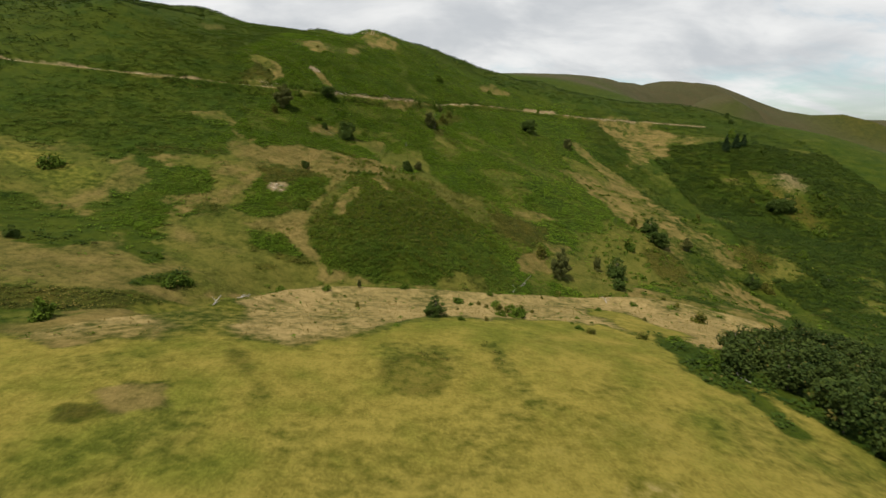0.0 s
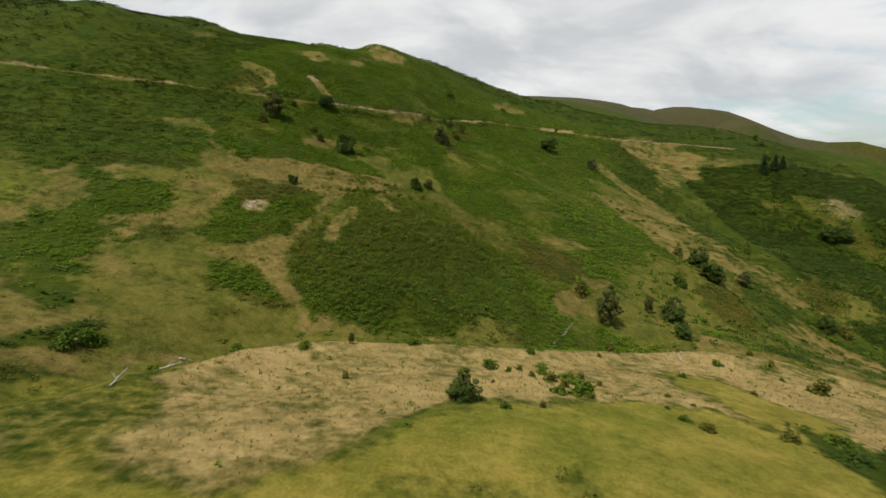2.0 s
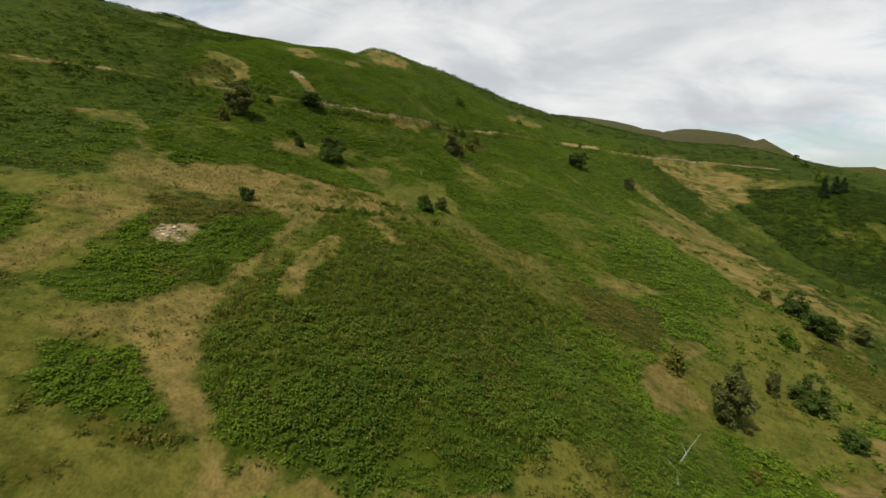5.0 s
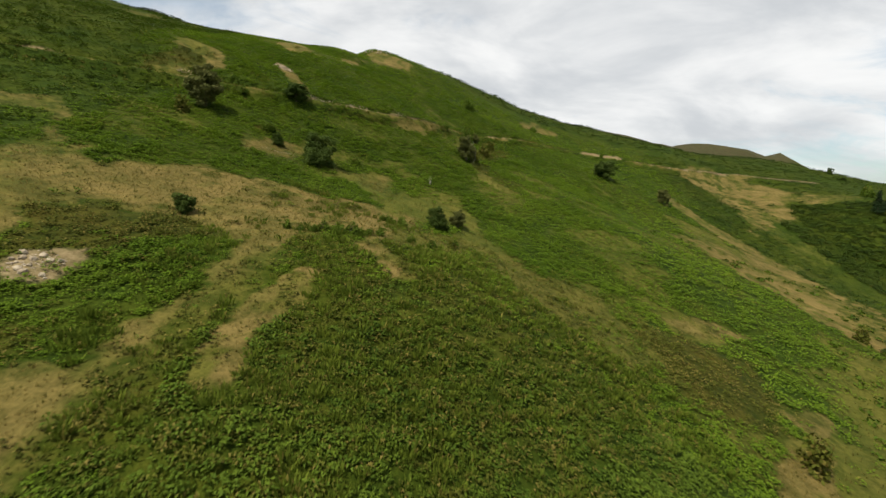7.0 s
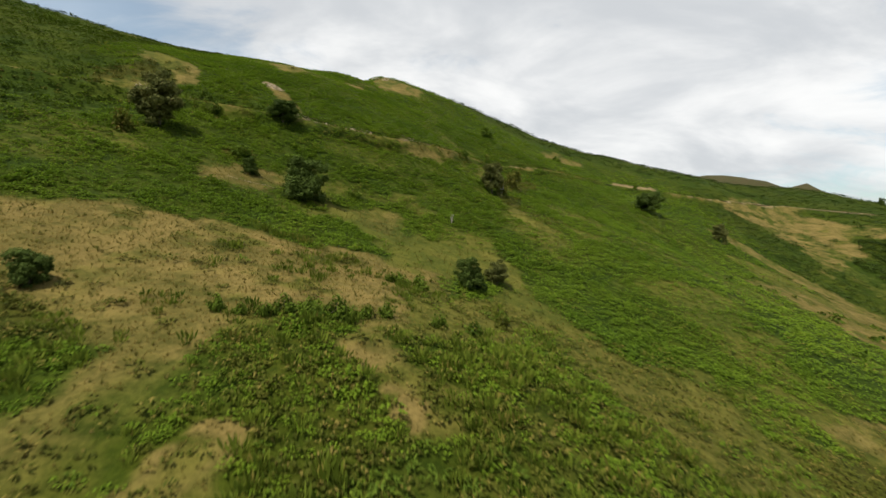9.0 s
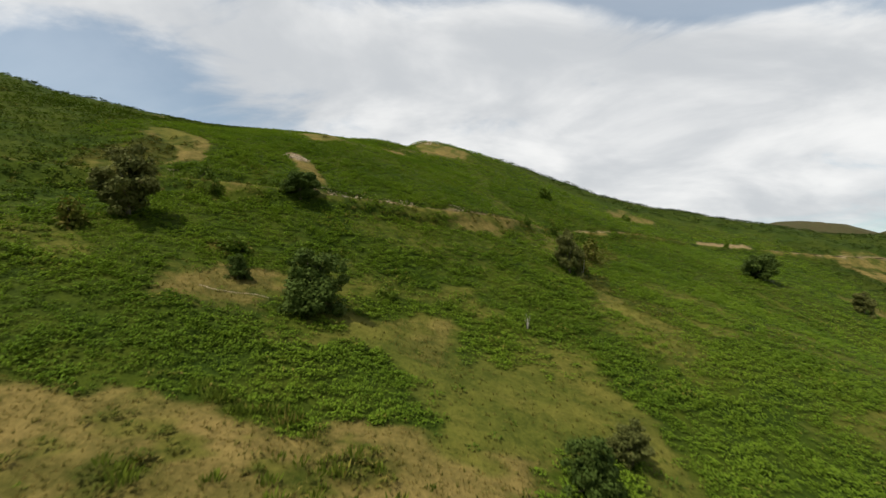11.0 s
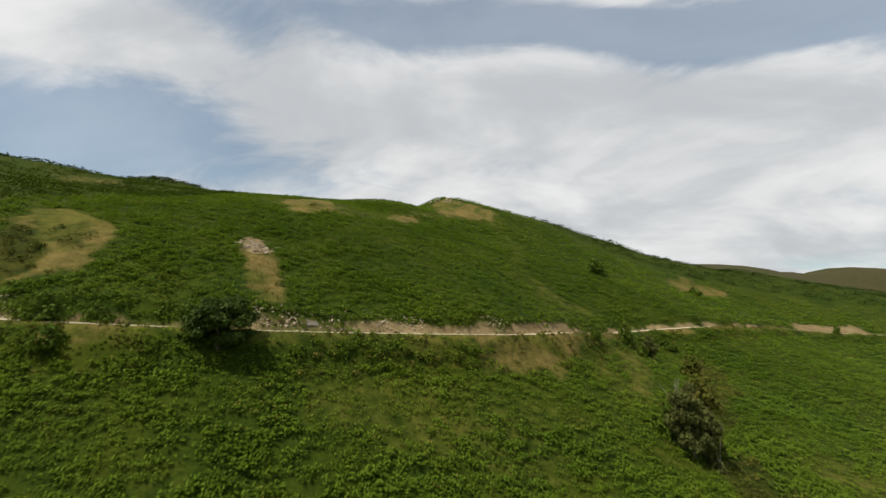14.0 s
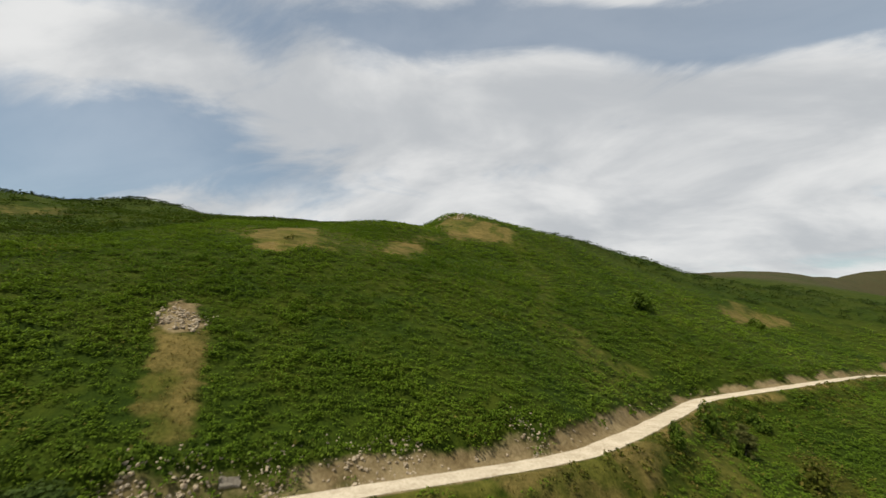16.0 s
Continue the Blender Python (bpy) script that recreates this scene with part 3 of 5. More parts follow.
zone("olive", (-23, 189), (-12, 203), (0, 226), (6, 211), (3, 196), (-10, 183), (-20, 183), edge=5.0, strength=0.35)
zone("heath", (29, 226), (43, 216), (56, 213), (37, 199), (27, 199), (17, 204), edge=3.0, strength=0.6)
zone("olive", (62, 223), (100, 238), (94, 215), (79, 207), (66, 214), edge=2.4, strength=0.8)
zone("olive", (50, 194), (67, 198), (90, 208), (70, 177), (52, 172), (42, 174), edge=2.4, strength=0.85)
zone("straw", (32, 190), (49, 202), (43, 191), (39, 185), (31, 182), strength=0.9)
zone("straw", (78, 328), (116, 340), (133, 315), (138, 281), (164, 262), (148, 243), (128, 241), (121, 255), (113, 289), (96, 308), edge=2.4, strength=0.6)
zone("olive", (114, 235), (118, 209), (145, 239), (134, 254), edge=3.0, strength=0.7)
zone("heath", (100, 235), (120, 242), (121, 225), (103, 205), (96, 213), strength=0.8)
zone("olive", (-50, 279), (-44, 282), (-41, 279), (-36, 285), (-28, 291), (-28, 284), (-21, 283), (-28, 277), (-35, 281), (-44, 273), edge=3.0, strength=0.5)
zone("straw", (-71, 252), (-65, 259), (-62, 256), (-58, 260), (-55, 257), (-57, 254), (-66, 248), edge=2.4, strength=0.75)
zone("olive", (-43, 460), (-27, 399), (-18, 365), (-11, 350), (-10, 320), (-8, 311), (-14, 311), (-19, 323), (-24, 335), (-33, 387), edge=4.0, strength=0.35)
zone("heath", (-5, 313), (3, 314), (11, 302), (4, 295), (-3, 302), edge=3.0, strength=0.45)
zone("straw", (-84, 323), (-87, 328), (-84, 331), (-79, 327), (-76, 322), (-70, 314), (-66, 309), (-69, 307), (-73, 311), (-79, 318), edge=1.2, strength=0.85)
zone("earth", (-83, 323), (-87, 329), (-84, 332), (-79, 327), (-79, 324), (-81, 323), edge=1.0, strength=0.95)
zone("straw", (-111, 374), (-95, 393), (-83, 398), (-67, 433), (-67, 388), (-79, 372), (-93, 361), edge=3.0, strength=0.4)
zone("straw", (-76, 461), (-68, 482), (-42, 467), (-48, 447), (-63, 437), edge=3.0, strength=0.6)
zone("straw", (-170, 360), (-167, 383), (-154, 374), (-160, 354), edge=3.0, strength=0.6)
zone("straw", (34, 475), (47, 492), (62, 486), (51, 474), (32, 456), edge=1.6, strength=0.9)
zone("olive", (-28, 392), (-23, 386), (-12, 383), (-20, 368), (-28, 373), edge=3.0, strength=0.4)
zone("heath", (-40, 44), (-41, 47), (-38, 48), (-36, 46), (-37, 44), edge=1.0, strength=0.75)
zone("earth", (-39, 52), (-38, 54), (-34, 57), (-32, 53), (-36, 50), edge=1.5, strength=0.15)
zone("heath", (-37, 76), (-27, 60), (-20, 51), (-16, 45), (-14, 45), (-21, 55), (-29, 69), (-36, 81), edge=1.5, strength=0.22)
zone("olive", (-21, 47), (-5, 54), (0, 46), (-3, 38), (-13, 37), edge=4.0, strength=0.25)
zone("olive", (-42, 40), (-33, 43), (-24, 40), (-23, 35), (-35, 33), edge=4.0, strength=0.3)
zone("olive", (10, 89), (13, 74), (15, 62), (18, 58), (13, 59), (11, 69), edge=1.5, strength=0.5)
zone("heath", (-74, 268), (-71, 270), (-68, 272), (-66, 269), (-67, 266), (-70, 264), strength=0.7)
zone("heath", (-7, 316), (0, 320), (2, 313), (-1, 307), (-6, 308), edge=3.0, strength=0.7)
zone("straw", (-5, 307), (0, 308), (3, 306), (-2, 299), (-6, 300), edge=1.5, strength=0.7)
zone("heath", (7, 367), (13, 368), (11, 352), (3, 333), (-5, 328), (-1, 343), edge=2.0, strength=0.65)
zone("olive", (-12, 352), (-4, 365), (-8, 338), (-12, 330), (-13, 338), edge=1.5, strength=0.6)
zone("straw", (-36, 321), (-29, 328), (-20, 340), (-22, 331), (-30, 321), (-36, 317), edge=2.0, strength=0.5)
zone("heath", (-10, 208), (5, 204), (18, 191), (3, 162), (-17, 154), (-24, 166), edge=6.0, strength=0.12)
zone("olive", (-7, 227), (11, 228), (21, 224), (26, 210), (15, 202), (4, 206), edge=2.0, strength=0.7)
zone("olive", (28, 242), (47, 240), (49, 232), (33, 230), edge=2.0, strength=0.6)
zone("olive", (-61, 105), (-57, 109), (-52, 113), (-42, 103), (-42, 98), (-38, 91), (-45, 89), edge=1.5, strength=0.5)
zone("straw", (-53, 160), (-48, 166), (-45, 160), (-45, 155), (-42, 148), (-38, 144), (-38, 142), (-42, 144), (-46, 149), (-50, 152), (-57, 152), (-56, 157), edge=1.2, strength=0.85)
zone("straw", (-38, 167), (-38, 175), (-35, 190), (-32, 190), (-32, 183), (-35, 175), (-35, 167), edge=0.9, strength=0.95)
zone("earth", (18, 42), (22, 45), (27, 45), (26, 41), (18, 40), edge=1.5, strength=0.28)
zone("bracken", (-67, 171), (-65, 176), (-62, 175), (-57, 180), (-56, 189), (-52, 196), (-44, 196), (-44, 183), (-47, 173), (-49, 167), (-53, 162), (-56, 159), edge=1.6, strength=0.9)
zone("heath", (-74, 192), (-65, 198), (-52, 200), (-51, 197), (-62, 191), (-70, 188), edge=1.5, strength=0.75)
zone("heath", (-59, 169), (-55, 170), (-53, 168), (-56, 166), edge=1.5, strength=0.5)
zone("olive", (-43, 180), (-39, 183), (-40, 173), (-42, 164), (-44, 159), (-46, 155), (-46, 160), (-46, 165), (-44, 172), edge=2.0, strength=0.7)
zone("heath", (-43, 177), (-39, 178), (-40, 170), (-42, 162), (-45, 157), (-44, 163), (-44, 170), edge=2.0, strength=0.45)
zone("straw", (-56, 160), (-50, 166), (-47, 163), (-47, 159), (-46, 154), (-47, 149), edge=2.0, strength=0.75)
zone("straw", (-39, 180), (-36, 186), (-32, 188), (-32, 185), (-34, 180), (-38, 176), (-38, 173), (-36, 169), (-38, 169), (-39, 171), (-39, 177), edge=0.8, strength=1.0)
zone("earth", (-38, 179), (-33, 186), (-33, 183), (-38, 176), edge=1.0, strength=0.25)
zone("earth", (-64, 178), (-64, 182), (-62, 184), (-60, 185), (-58, 181), (-59, 178), (-62, 177), edge=0.7, strength=0.7)
zone("olive", (-9, 232), (3, 230), (19, 235), (19, 222), (7, 213), (-2, 213), edge=2.0, strength=0.8)
zone("heath", (23, 220), (38, 225), (49, 221), (43, 207), (31, 201), (26, 209), edge=3.0, strength=0.6)
zone("olive", (63, 233), (124, 267), (87, 224), (60, 210), (60, 218), edge=2.0, strength=0.7)
zone("straw", (30, 232), (46, 242), (54, 239), (40, 228), edge=2.0, strength=0.5)
zone("straw", (43, 210), (60, 218), (58, 212), (48, 203), edge=1.5, strength=0.7)
zone("straw", (31, 190), (44, 195), (45, 187), (44, 184), (30, 178), (29, 186), edge=1.5, strength=0.8)
zone("straw", (74, 325), (102, 331), (119, 305), (125, 282), (111, 269), (106, 292), (84, 311), edge=1.5, strength=0.6)
zone("olive", (-66, 94), (-61, 103), (-52, 113), (-41, 102), (-37, 87), (-35, 78), (-31, 70), (-40, 69), edge=2.0, strength=0.3)
zone("meadow", (-64, 93), (-60, 101), (-45, 101), (-40, 99), (-38, 87), (-36, 78), (-31, 70), (-40, 69), edge=2.0, strength=0.6)
zone("straw", (-45, 206), (-39, 209), (-35, 212), (-31, 221), (-28, 222), (-23, 218), (-22, 208), (-31, 204), (-33, 208), (-38, 206), (-43, 205), edge=1.5, strength=0.8)
zone("olive", (-26, 223), (-15, 231), (-12, 215), (-22, 207), edge=2.0, strength=0.7)
zone("straw", (-40, 317), (-31, 326), (-21, 343), (-19, 339), (-24, 323), (-38, 314), edge=1.5, strength=0.42)
zone("heath", (-54, 304), (-44, 314), (-39, 318), (-38, 314), (-52, 305), edge=1.5, strength=0.5)
zone("straw", (-30, 200), (-28, 207), (-25, 202), (-22, 199), (-19, 199), (-19, 193), (-22, 192), (-24, 194), (-26, 197), edge=0.6)


def inside(px, py, corners):
    """Signed distance to a polygon, positive inside."""
    d = np.full(px.shape, 1e9)
    within = np.zeros(px.shape, bool)
    for a, b in zip(corners, np.roll(corners, -1, axis=0)):
        e = b - a
        t = np.clip(((px - a[0]) * e[0] + (py - a[1]) * e[1]) / max(e @ e, 1e-9), 0, 1)
        d = np.minimum(d, np.hypot(px - a[0] - t * e[0], py - a[1] - t * e[1]))
        crosses = (a[1] > py) != (b[1] > py)
        if abs(e[1]) > 1e-9:
            within ^= crosses & (px < a[0] + (py - a[1]) * e[0] / e[1])
    return np.where(within, d, -d)


def cover(x, y):
    """Share of each kind of cover, an array with the kinds last."""
    x, y = np.asarray(x, float).ravel(), np.asarray(y, float).ravel()
    share = np.zeros((len(x), len(COVERS)))
    share[:, 0] = 1.0
    ragged = (fractal(x, y, 11, 11, 3) - 0.5) * 2
    speckle = (fractal(x, y, 2.8, 13, 2) - 0.5) * 2

    def lay(kind, w, where=slice(None)):
        share[where] *= (1 - w)[:, None]
        share[where, COVERS.index(kind)] += w

    # grassy breaks in the fern
    lay("olive", step_between(fractal(x, y, 18, 5, 5), 0.50, 0.70) * (0.22 + 0.36 * (1 - step_between(y - 0.6 * x, 300, 350))) * (0.35 + 0.65 * step_between(x, -110, -80)))
    for kind, corners, edge, strength in ZONES:
        low, high = corners.min(0) - 12, corners.max(0) + 12
        near = np.nonzero((x > low[0]) & (x < high[0]) & (y > low[1]) & (y < high[1]))[0]
        if len(near):
            span = np.hypot(*(corners.max(0) - corners.min(0)))
            loose = min(1.0, max(0.5, math.sqrt(abs(inside(corners[:, 0].mean(keepdims=True), corners[:, 1].mean(keepdims=True), corners)[0]) * span) / 18))
            d = inside(x[near], y[near], corners) + (ragged[near] * (0.7 + 1.6 * edge) + speckle[near] * (0.5 + 0.95 * edge)) * loose
            lay(kind, step_between(d, -edge * loose, edge * loose) * strength, near)
    # dry ridge tops and the far moor
    lay("moor", step_between(np.hypot(x - 20, y - 250), 480, 620) * step_between(x + 0.2 * y, 200, 330) * (0.45 + 0.55 * step_between(fractal(x, y, 60, 53, 4), 0.40, 0.58)))
    lay("moor", step_between(np.hypot(x - 20, y - 250), 700, 900))
    # cloud shadow on the far peak, painted in as dark heath cover
    lay("heath", np.exp(-((x - 1091) / 230) ** 2 - ((y - 1344) / 230) ** 2) * 0.85)
    # heathy scraps in the grass
    lay("olive", step_between(fractal(x, y, 13, 29, 4), 0.46, 0.66) * share[:, 1] * (0.05 + 0.3 * step_between(y, 140, 170)))
    lay("olive", step_between(fractal(x, y, 3.4, 47, 3), 0.48, 0.70) * share[:, 1] * (0.3 + 0.3 * step_between(y, 140, 170)))
    # paler dry grass on the rim
    s = behind_rim(x, y)
    lay("pale", share[:, 1] * (1 - step_between(y, 155, 172)) * (1 - step_between(s + ragged, 0.5, 3)) * step_between(y - 0.2 * x + ragged * 6, 66, 96) * (0.62 + 0.38 * step_between(fractal(x, y, 9, 31, 3), 0.38, 0.6)))
    # greener grass in the dip behind the lip of the meadow
    lay("olive", step_between(s + ragged * 1.5, 1.0, 3.0) * (1 - step_between(s, 9, 13)) * (1 - step_between(x, -18, -13)) * step_between(y, 96, 106) * 0.6)
    # dull brownish and dry drifts in the meadow
    lay("moor", step_between(fractal(x, y, 22, 57, 4), 0.48, 0.72) * share[:, 3] * 0.22)
    lay("straw", step_between(fractal(x, y, 15, 59, 4), 0.50, 0.74) * share[:, 3] * 0.4)
    lay("straw", step_between(fractal(x, y, 17, 63, 4), 0.36, 0.62) * share[:, 2] * (1 - step_between(x, -46, -36)) * (1 - step_between(y, 215, 235)) * 0.75)
    # an old ring of ranker grass in the meadow, and faint drains
    d = np.hypot((x + 3.2) / 5.0, (y - 66.0) / 6.6) + ragged * 0.12
    lay("heath", np.exp(-((d - 0.95) / 0.2) ** 2) * 0.26 + (1 - step_between(d, 0.7, 1.0)) * 0.07)
    # rank scrub on the far side of the gully
    lay("bracken", step_between(fractal(x, y, 26, 37, 4), 0.36, 0.50) * step_between(x - 0.12 * y, 70, 110) * step_between(y, 150, 180) * share[:, 2] * 0.9)
    scrap = step_between(fractal(x, y, 7, 23, 3), 0.67, 0.77)
    lay("heath", scrap * (share[:, 1] + 0.6 * share[:, 2]) * (0.2 + 0.25 * step_between(y, 150, 175)))
    d, _, side = road_near(x, y)
    bank = np.where(side > 0, step_between(d, 1.8, 2.4) * (1 - step_between(d + ragged * 1.2, 3.5, 4.4)), 0)
    lay("earth", bank * (0.45 + 0.55 * step_between(fractal(x, y, 7, 41, 2), 0.42, 0.56)))
    verge = np.where(side > 0, 0, 1 - step_between(d + ragged * 2.0 + speckle, 3.2, 5.2))
    lay("olive", verge * 0.7)
    lay("straw", verge * step_between(fractal(x, y, 6, 43, 3), 0.40, 0.60) * 0.8)
    lay("earth", 1 - step_between(d, 1.9, 2.4))
    return share


def graded(low, high, step, reach, growth=1.1):
    """Grid lines: even between low and high, then wider and wider out to the reach."""
    inner = list(np.arange(low, high + step / 2, step))
    lower, upper, s = [], [], step
    while inner[-1] + sum(upper) < reach or inner[0] - sum(lower) > -reach:
        s *= growth
        lower.append(s)
        upper.append(s)
    return np.array([inner[0] - v for v in np.cumsum(lower)[::-1]] + inner + [inner[-1] + v for v in np.cumsum(upper)])


def mesh_of(name, co, faces, size, material, smooth=True):
    """A mesh from arrays: corner places and faces that all have the same number of corners."""
    me = bpy.data.meshes.new(name)
    me.vertices.add(len(co))
    me.vertices.foreach_set("co", np.ascontiguousarray(co, np.float32).ravel())
    me.loops.add(faces.size)
    me.loops.foreach_set("vertex_index", np.ascontiguousarray(faces, np.int32).ravel())
    me.polygons.add(len(faces))
    me.polygons.foreach_set("loop_start", np.arange(0, faces.size, size, dtype=np.int32))
    me.update()
    me.polygons.foreach_set("use_smooth", np.full(len(faces), smooth))
    me.materials.append(material)
    return me


def surface(x, y, share=None):
    """Height of the finished ground: the slope, its canopy lumps and tussocks, and the flat bench of the road."""
    x, y = np.atleast_1d(np.asarray(x, float)), np.atleast_1d(np.asarray(y, float))
    share = cover(x, y) if share is None else share
    reach = np.hypot(x, y - 250)
    near = 1 - step_between(reach, 260, 420)
    lumps = share[:, 0] * (-0.2 + 0.7 * (fractal(x, y, 4.2, 61, 2) - 0.4)) + share[:, 4] * 0.7 * (fractal(x, y, 3.0, 67, 2) - 0.35)
    tussocks = (share[:, 1] + share[:, 2]) * 0.35 * (fractal(x, y, 2.6, 71, 2) - 0.5)
    far_lumps = (1 - near) * (share[:, 0] + share[:, 4]) * 1.6 * (fractal(x, y, 9, 77, 2) - 0.5) * (1 - step_between(reach, 600, 900))
    z = height(x, y) + (lumps + tussocks) * near + far_lumps + (fractal(x, y, 24, 81, 3) - 0.5) * 0.9
    d, rz, _ = road_near(x, y)
    flat = 1 - step_between(d, 2.2, 3.4)
    return z * (1 - flat) + (rz - 0.10) * flat


def on_ground(x, y):
    return float(surface(x, y)[0])


def build_ground():
    gx, gy = graded(-150, 150, 1.1, 4600), graded(20, 430, 1.1, 4600)
    x, y = np.meshgrid(gx, gy)
    nx, ny = len(gx), len(gy)
    x, y = x.ravel(), y.ravel()
    share = cover(x, y)
    z = surface(x, y, share)
    i = np.arange(nx * ny).reshape(ny, nx)
    quads = np.stack([i[:-1, :-1], i[:-1, 1:], i[1:, 1:], i[1:, :-1]], -1).reshape(-1, 4)
    me = mesh_of("ground", np.stack([x, y, z], 1), quads, 4, HILLSIDE)
    for name, order in (("cover_low", (1, 2, 3)), ("cover_high", (4, 5, 6))):
        layer = me.attributes.new(name, "FLOAT_COLOR", "POINT")
        colour = np.ones((len(x), 4), np.float32)
        colour[:, :3] = share[:, order]
        if name == "cover_low":
            colour[:, 3] = share[:, 7]
        layer.data.foreach_set("color", colour.ravel())
    return tagged(new("ground", me), "steep hillside of green bracken, straw grass and meadow", "hillside", kind="structure")


build_ground()


def build_road():
    """The gravel track: a cambered strip with ragged edges on the bench."""
    along = ROAD[1:] - ROAD[:-1]
    along = np.vstack([along, along[-1:]])
    side = np.stack([-along[:, 1], along[:, 0]], 1)
    side /= np.linalg.norm(side, axis=1)[:, None]
    offsets = np.array([-2.0, -1.5, -0.8, 0.0, 0.8, 1.5, 2.0])
    crown = np.array([-0.10, -0.02, -0.03, 0.02, -0.03, -0.02, -0.10])
    rows = []
    for k, (p, s) in enumerate(zip(ROAD, side)):
        wobble = np.array([(random.random() - 0.5) * 0.35, 0, 0, 0, 0, 0, (random.random() - 0.5) * 0.35])
        o = offsets + wobble
        rows.append(np.stack([p[0] + s[0] * o, p[1] + s[1] * o, p[2] + 0.03 + crown], 1))
    co = np.concatenate(rows)
    i = np.arange(len(co)).reshape(len(rows), len(offsets))
    quads = np.stack([i[:-1, :-1], i[1:, :-1], i[1:, 1:], i[:-1, 1:]], -1).reshape(-1, 4)[:, ::-1]
    return tagged(new("road", mesh_of("road", co, quads, 4, GRAVEL)), "pale gravel track cut along the hillside", "track", kind="structure")


build_road()


# ---- small growth laid over the ground, joined into broad sheets ----
rng = np.random.default_rng(7)


def fern_clump(fronds, seed):
    """A rounded clump of many narrow fronds, arching out at all heights."""
    r = np.random.default_rng(seed)
    co, tri = [], []
    for k in range(fronds):
        a, q = r.uniform(0, 2 * math.pi), math.sqrt(r.uniform(0, 1))
        out = np.array([math.cos(a), math.sin(a), 0])
        a += r.normal() * 0.7
        way = np.array([math.cos(a), math.sin(a), 0])
        across = np.array([-math.sin(a), math.cos(a), r.uniform(-0.35, 0.35)])
        up = np.array([0, 0, 1.0])
        base = out * q * 0.62 + up * (0.62 * (1 - q * q) * r.uniform(0.6, 1.1) - 0.05)
        reach, wide = r.uniform(0.42, 0.8), r.uniform(0.08, 0.165)
        rise = r.uniform(0.12, 0.42) * (1.1 - 0.5 * q)
        mid = base + way * reach * 0.5 + up * rise
        tip = base + way * reach + up * (rise * r.uniform(0.2, 0.9))
        n = len(co)
        co += [base, mid + across * wide, mid - across * wide, tip]
        tri += [(n, n + 2, n + 1), (n + 1, n + 2, n + 3)]
    return np.array(co), np.array(tri)


def broom_tuft(stems, seed):
    """An upright brushy tuft of fine green stems."""
    r = np.random.default_rng(seed)
    co, tri = [], []
    for k in range(stems):
        a, b = r.uniform(0, 6.28), r.uniform(0, 6.28)
        out, across = np.array([math.cos(a), math.sin(a), 0]), np.array([-math.sin(b), math.cos(b), 0])
        q, lean = r.uniform(0.05, 0.6), r.uniform(0.0, 0.42)
        base = out * q + np.array([0, 0, r.uniform(0, 0.45)])
        tip = base + out * lean + np.array([0, 0, r.uniform(0.35, 0.75)])
        mid = base * 0.45 + tip * 0.55
        w = r.uniform(0.05, 0.11)
        n = len(co)
        co += [base, mid + across * w, mid - across * w, tip]
        tri += [(n, n + 2, n + 1), (n + 1, n + 2, n + 3)]
    return np.array(co), np.array(tri)


def blade_tuft(blades, seed):
    r = np.random.default_rng(seed)
    co, tri = [], []
    for k in range(blades):
        a, lean, tall = r.uniform(0, 6.28), r.uniform(0.1, 0.8), r.uniform(0.5, 1.0)
        out, across = np.array([math.cos(a), math.sin(a), 0]), np.array([-math.sin(a), math.cos(a), 0])
        n = len(co)
        co += [out * 0.1 + across * 0.09, out * 0.1 - across * 0.09, out * lean + np.array([0, 0, tall])]
        tri.append((n, n + 1, n + 2))
    return np.array(co), np.array(tri)


def leaf_dome(leaves, seed, wide=1.0, tall=1.0, leaf=0.28):
    """A low rounded bush of loose leaf sprays."""
    r = np.random.default_rng(seed)
    co, tri = [], []
    for k in range(leaves):
        d = r.normal(size=3)
        d[2] = abs(d[2])
        d /= np.linalg.norm(d)
        at = d * np.array([wide, wide, tall]) * r.uniform(0.55, 1.0)
        n1 = d + r.normal(size=3) * 0.6
        n1 /= np.linalg.norm(n1)
        u = np.cross(n1, r.normal(size=3))
        u /= np.linalg.norm(u)
        v = np.cross(n1, u)
        s = leaf * r.uniform(0.6, 1.3)
        n = len(co)
        co += [at - u * s, at + v * s * 0.7, at + u * s, at - v * s * 0.7]
        tri += [(n, n + 1, n + 2), (n, n + 2, n + 3)]
    return np.array(co), np.array(tri)


def scatter(name, label, category, places, sizes, forms, material, sink=0.05, stretch=(0.8, 1.2)):
    """Many small plants joined into one sheet that follows the ground."""
    if not len(places):
        return
    x, y = places[:, 0], places[:, 1]
    z = surface(x, y) - sink
    pick = rng.integers(0, len(forms), len(x))
    turn = rng.uniform(0, 2 * math.pi, len(x))
    tall = sizes * rng.uniform(stretch[0], stretch[1], len(x))
    corners, faces, total = [], [], 0
    for k, (co, tri) in enumerate(forms):
        sel = np.nonzero(pick == k)[0]
        if not len(sel):
            continue
        c, s = np.cos(turn[sel])[:, None], np.sin(turn[sel])[:, None]
        px = (co[None, :, 0] * c - co[None, :, 1] * s) * sizes[sel][:, None] + x[sel][:, None]
        py = (co[None, :, 0] * s + co[None, :, 1] * c) * sizes[sel][:, None] + y[sel][:, None]
        pz = co[None, :, 2] * tall[sel][:, None] + z[sel][:, None]
        corners.append(np.stack([px, py, pz], -1).reshape(-1, 3))
        faces.append((tri[None] + (np.arange(len(sel)) * len(co))[:, None, None] + total).reshape(-1, 3))
        total += len(sel) * len(co)
    me = mesh_of(name, np.concatenate(corners), np.concatenate(faces), 3, material, False)
    tagged(new(name, me), label, category, kind="stuff")


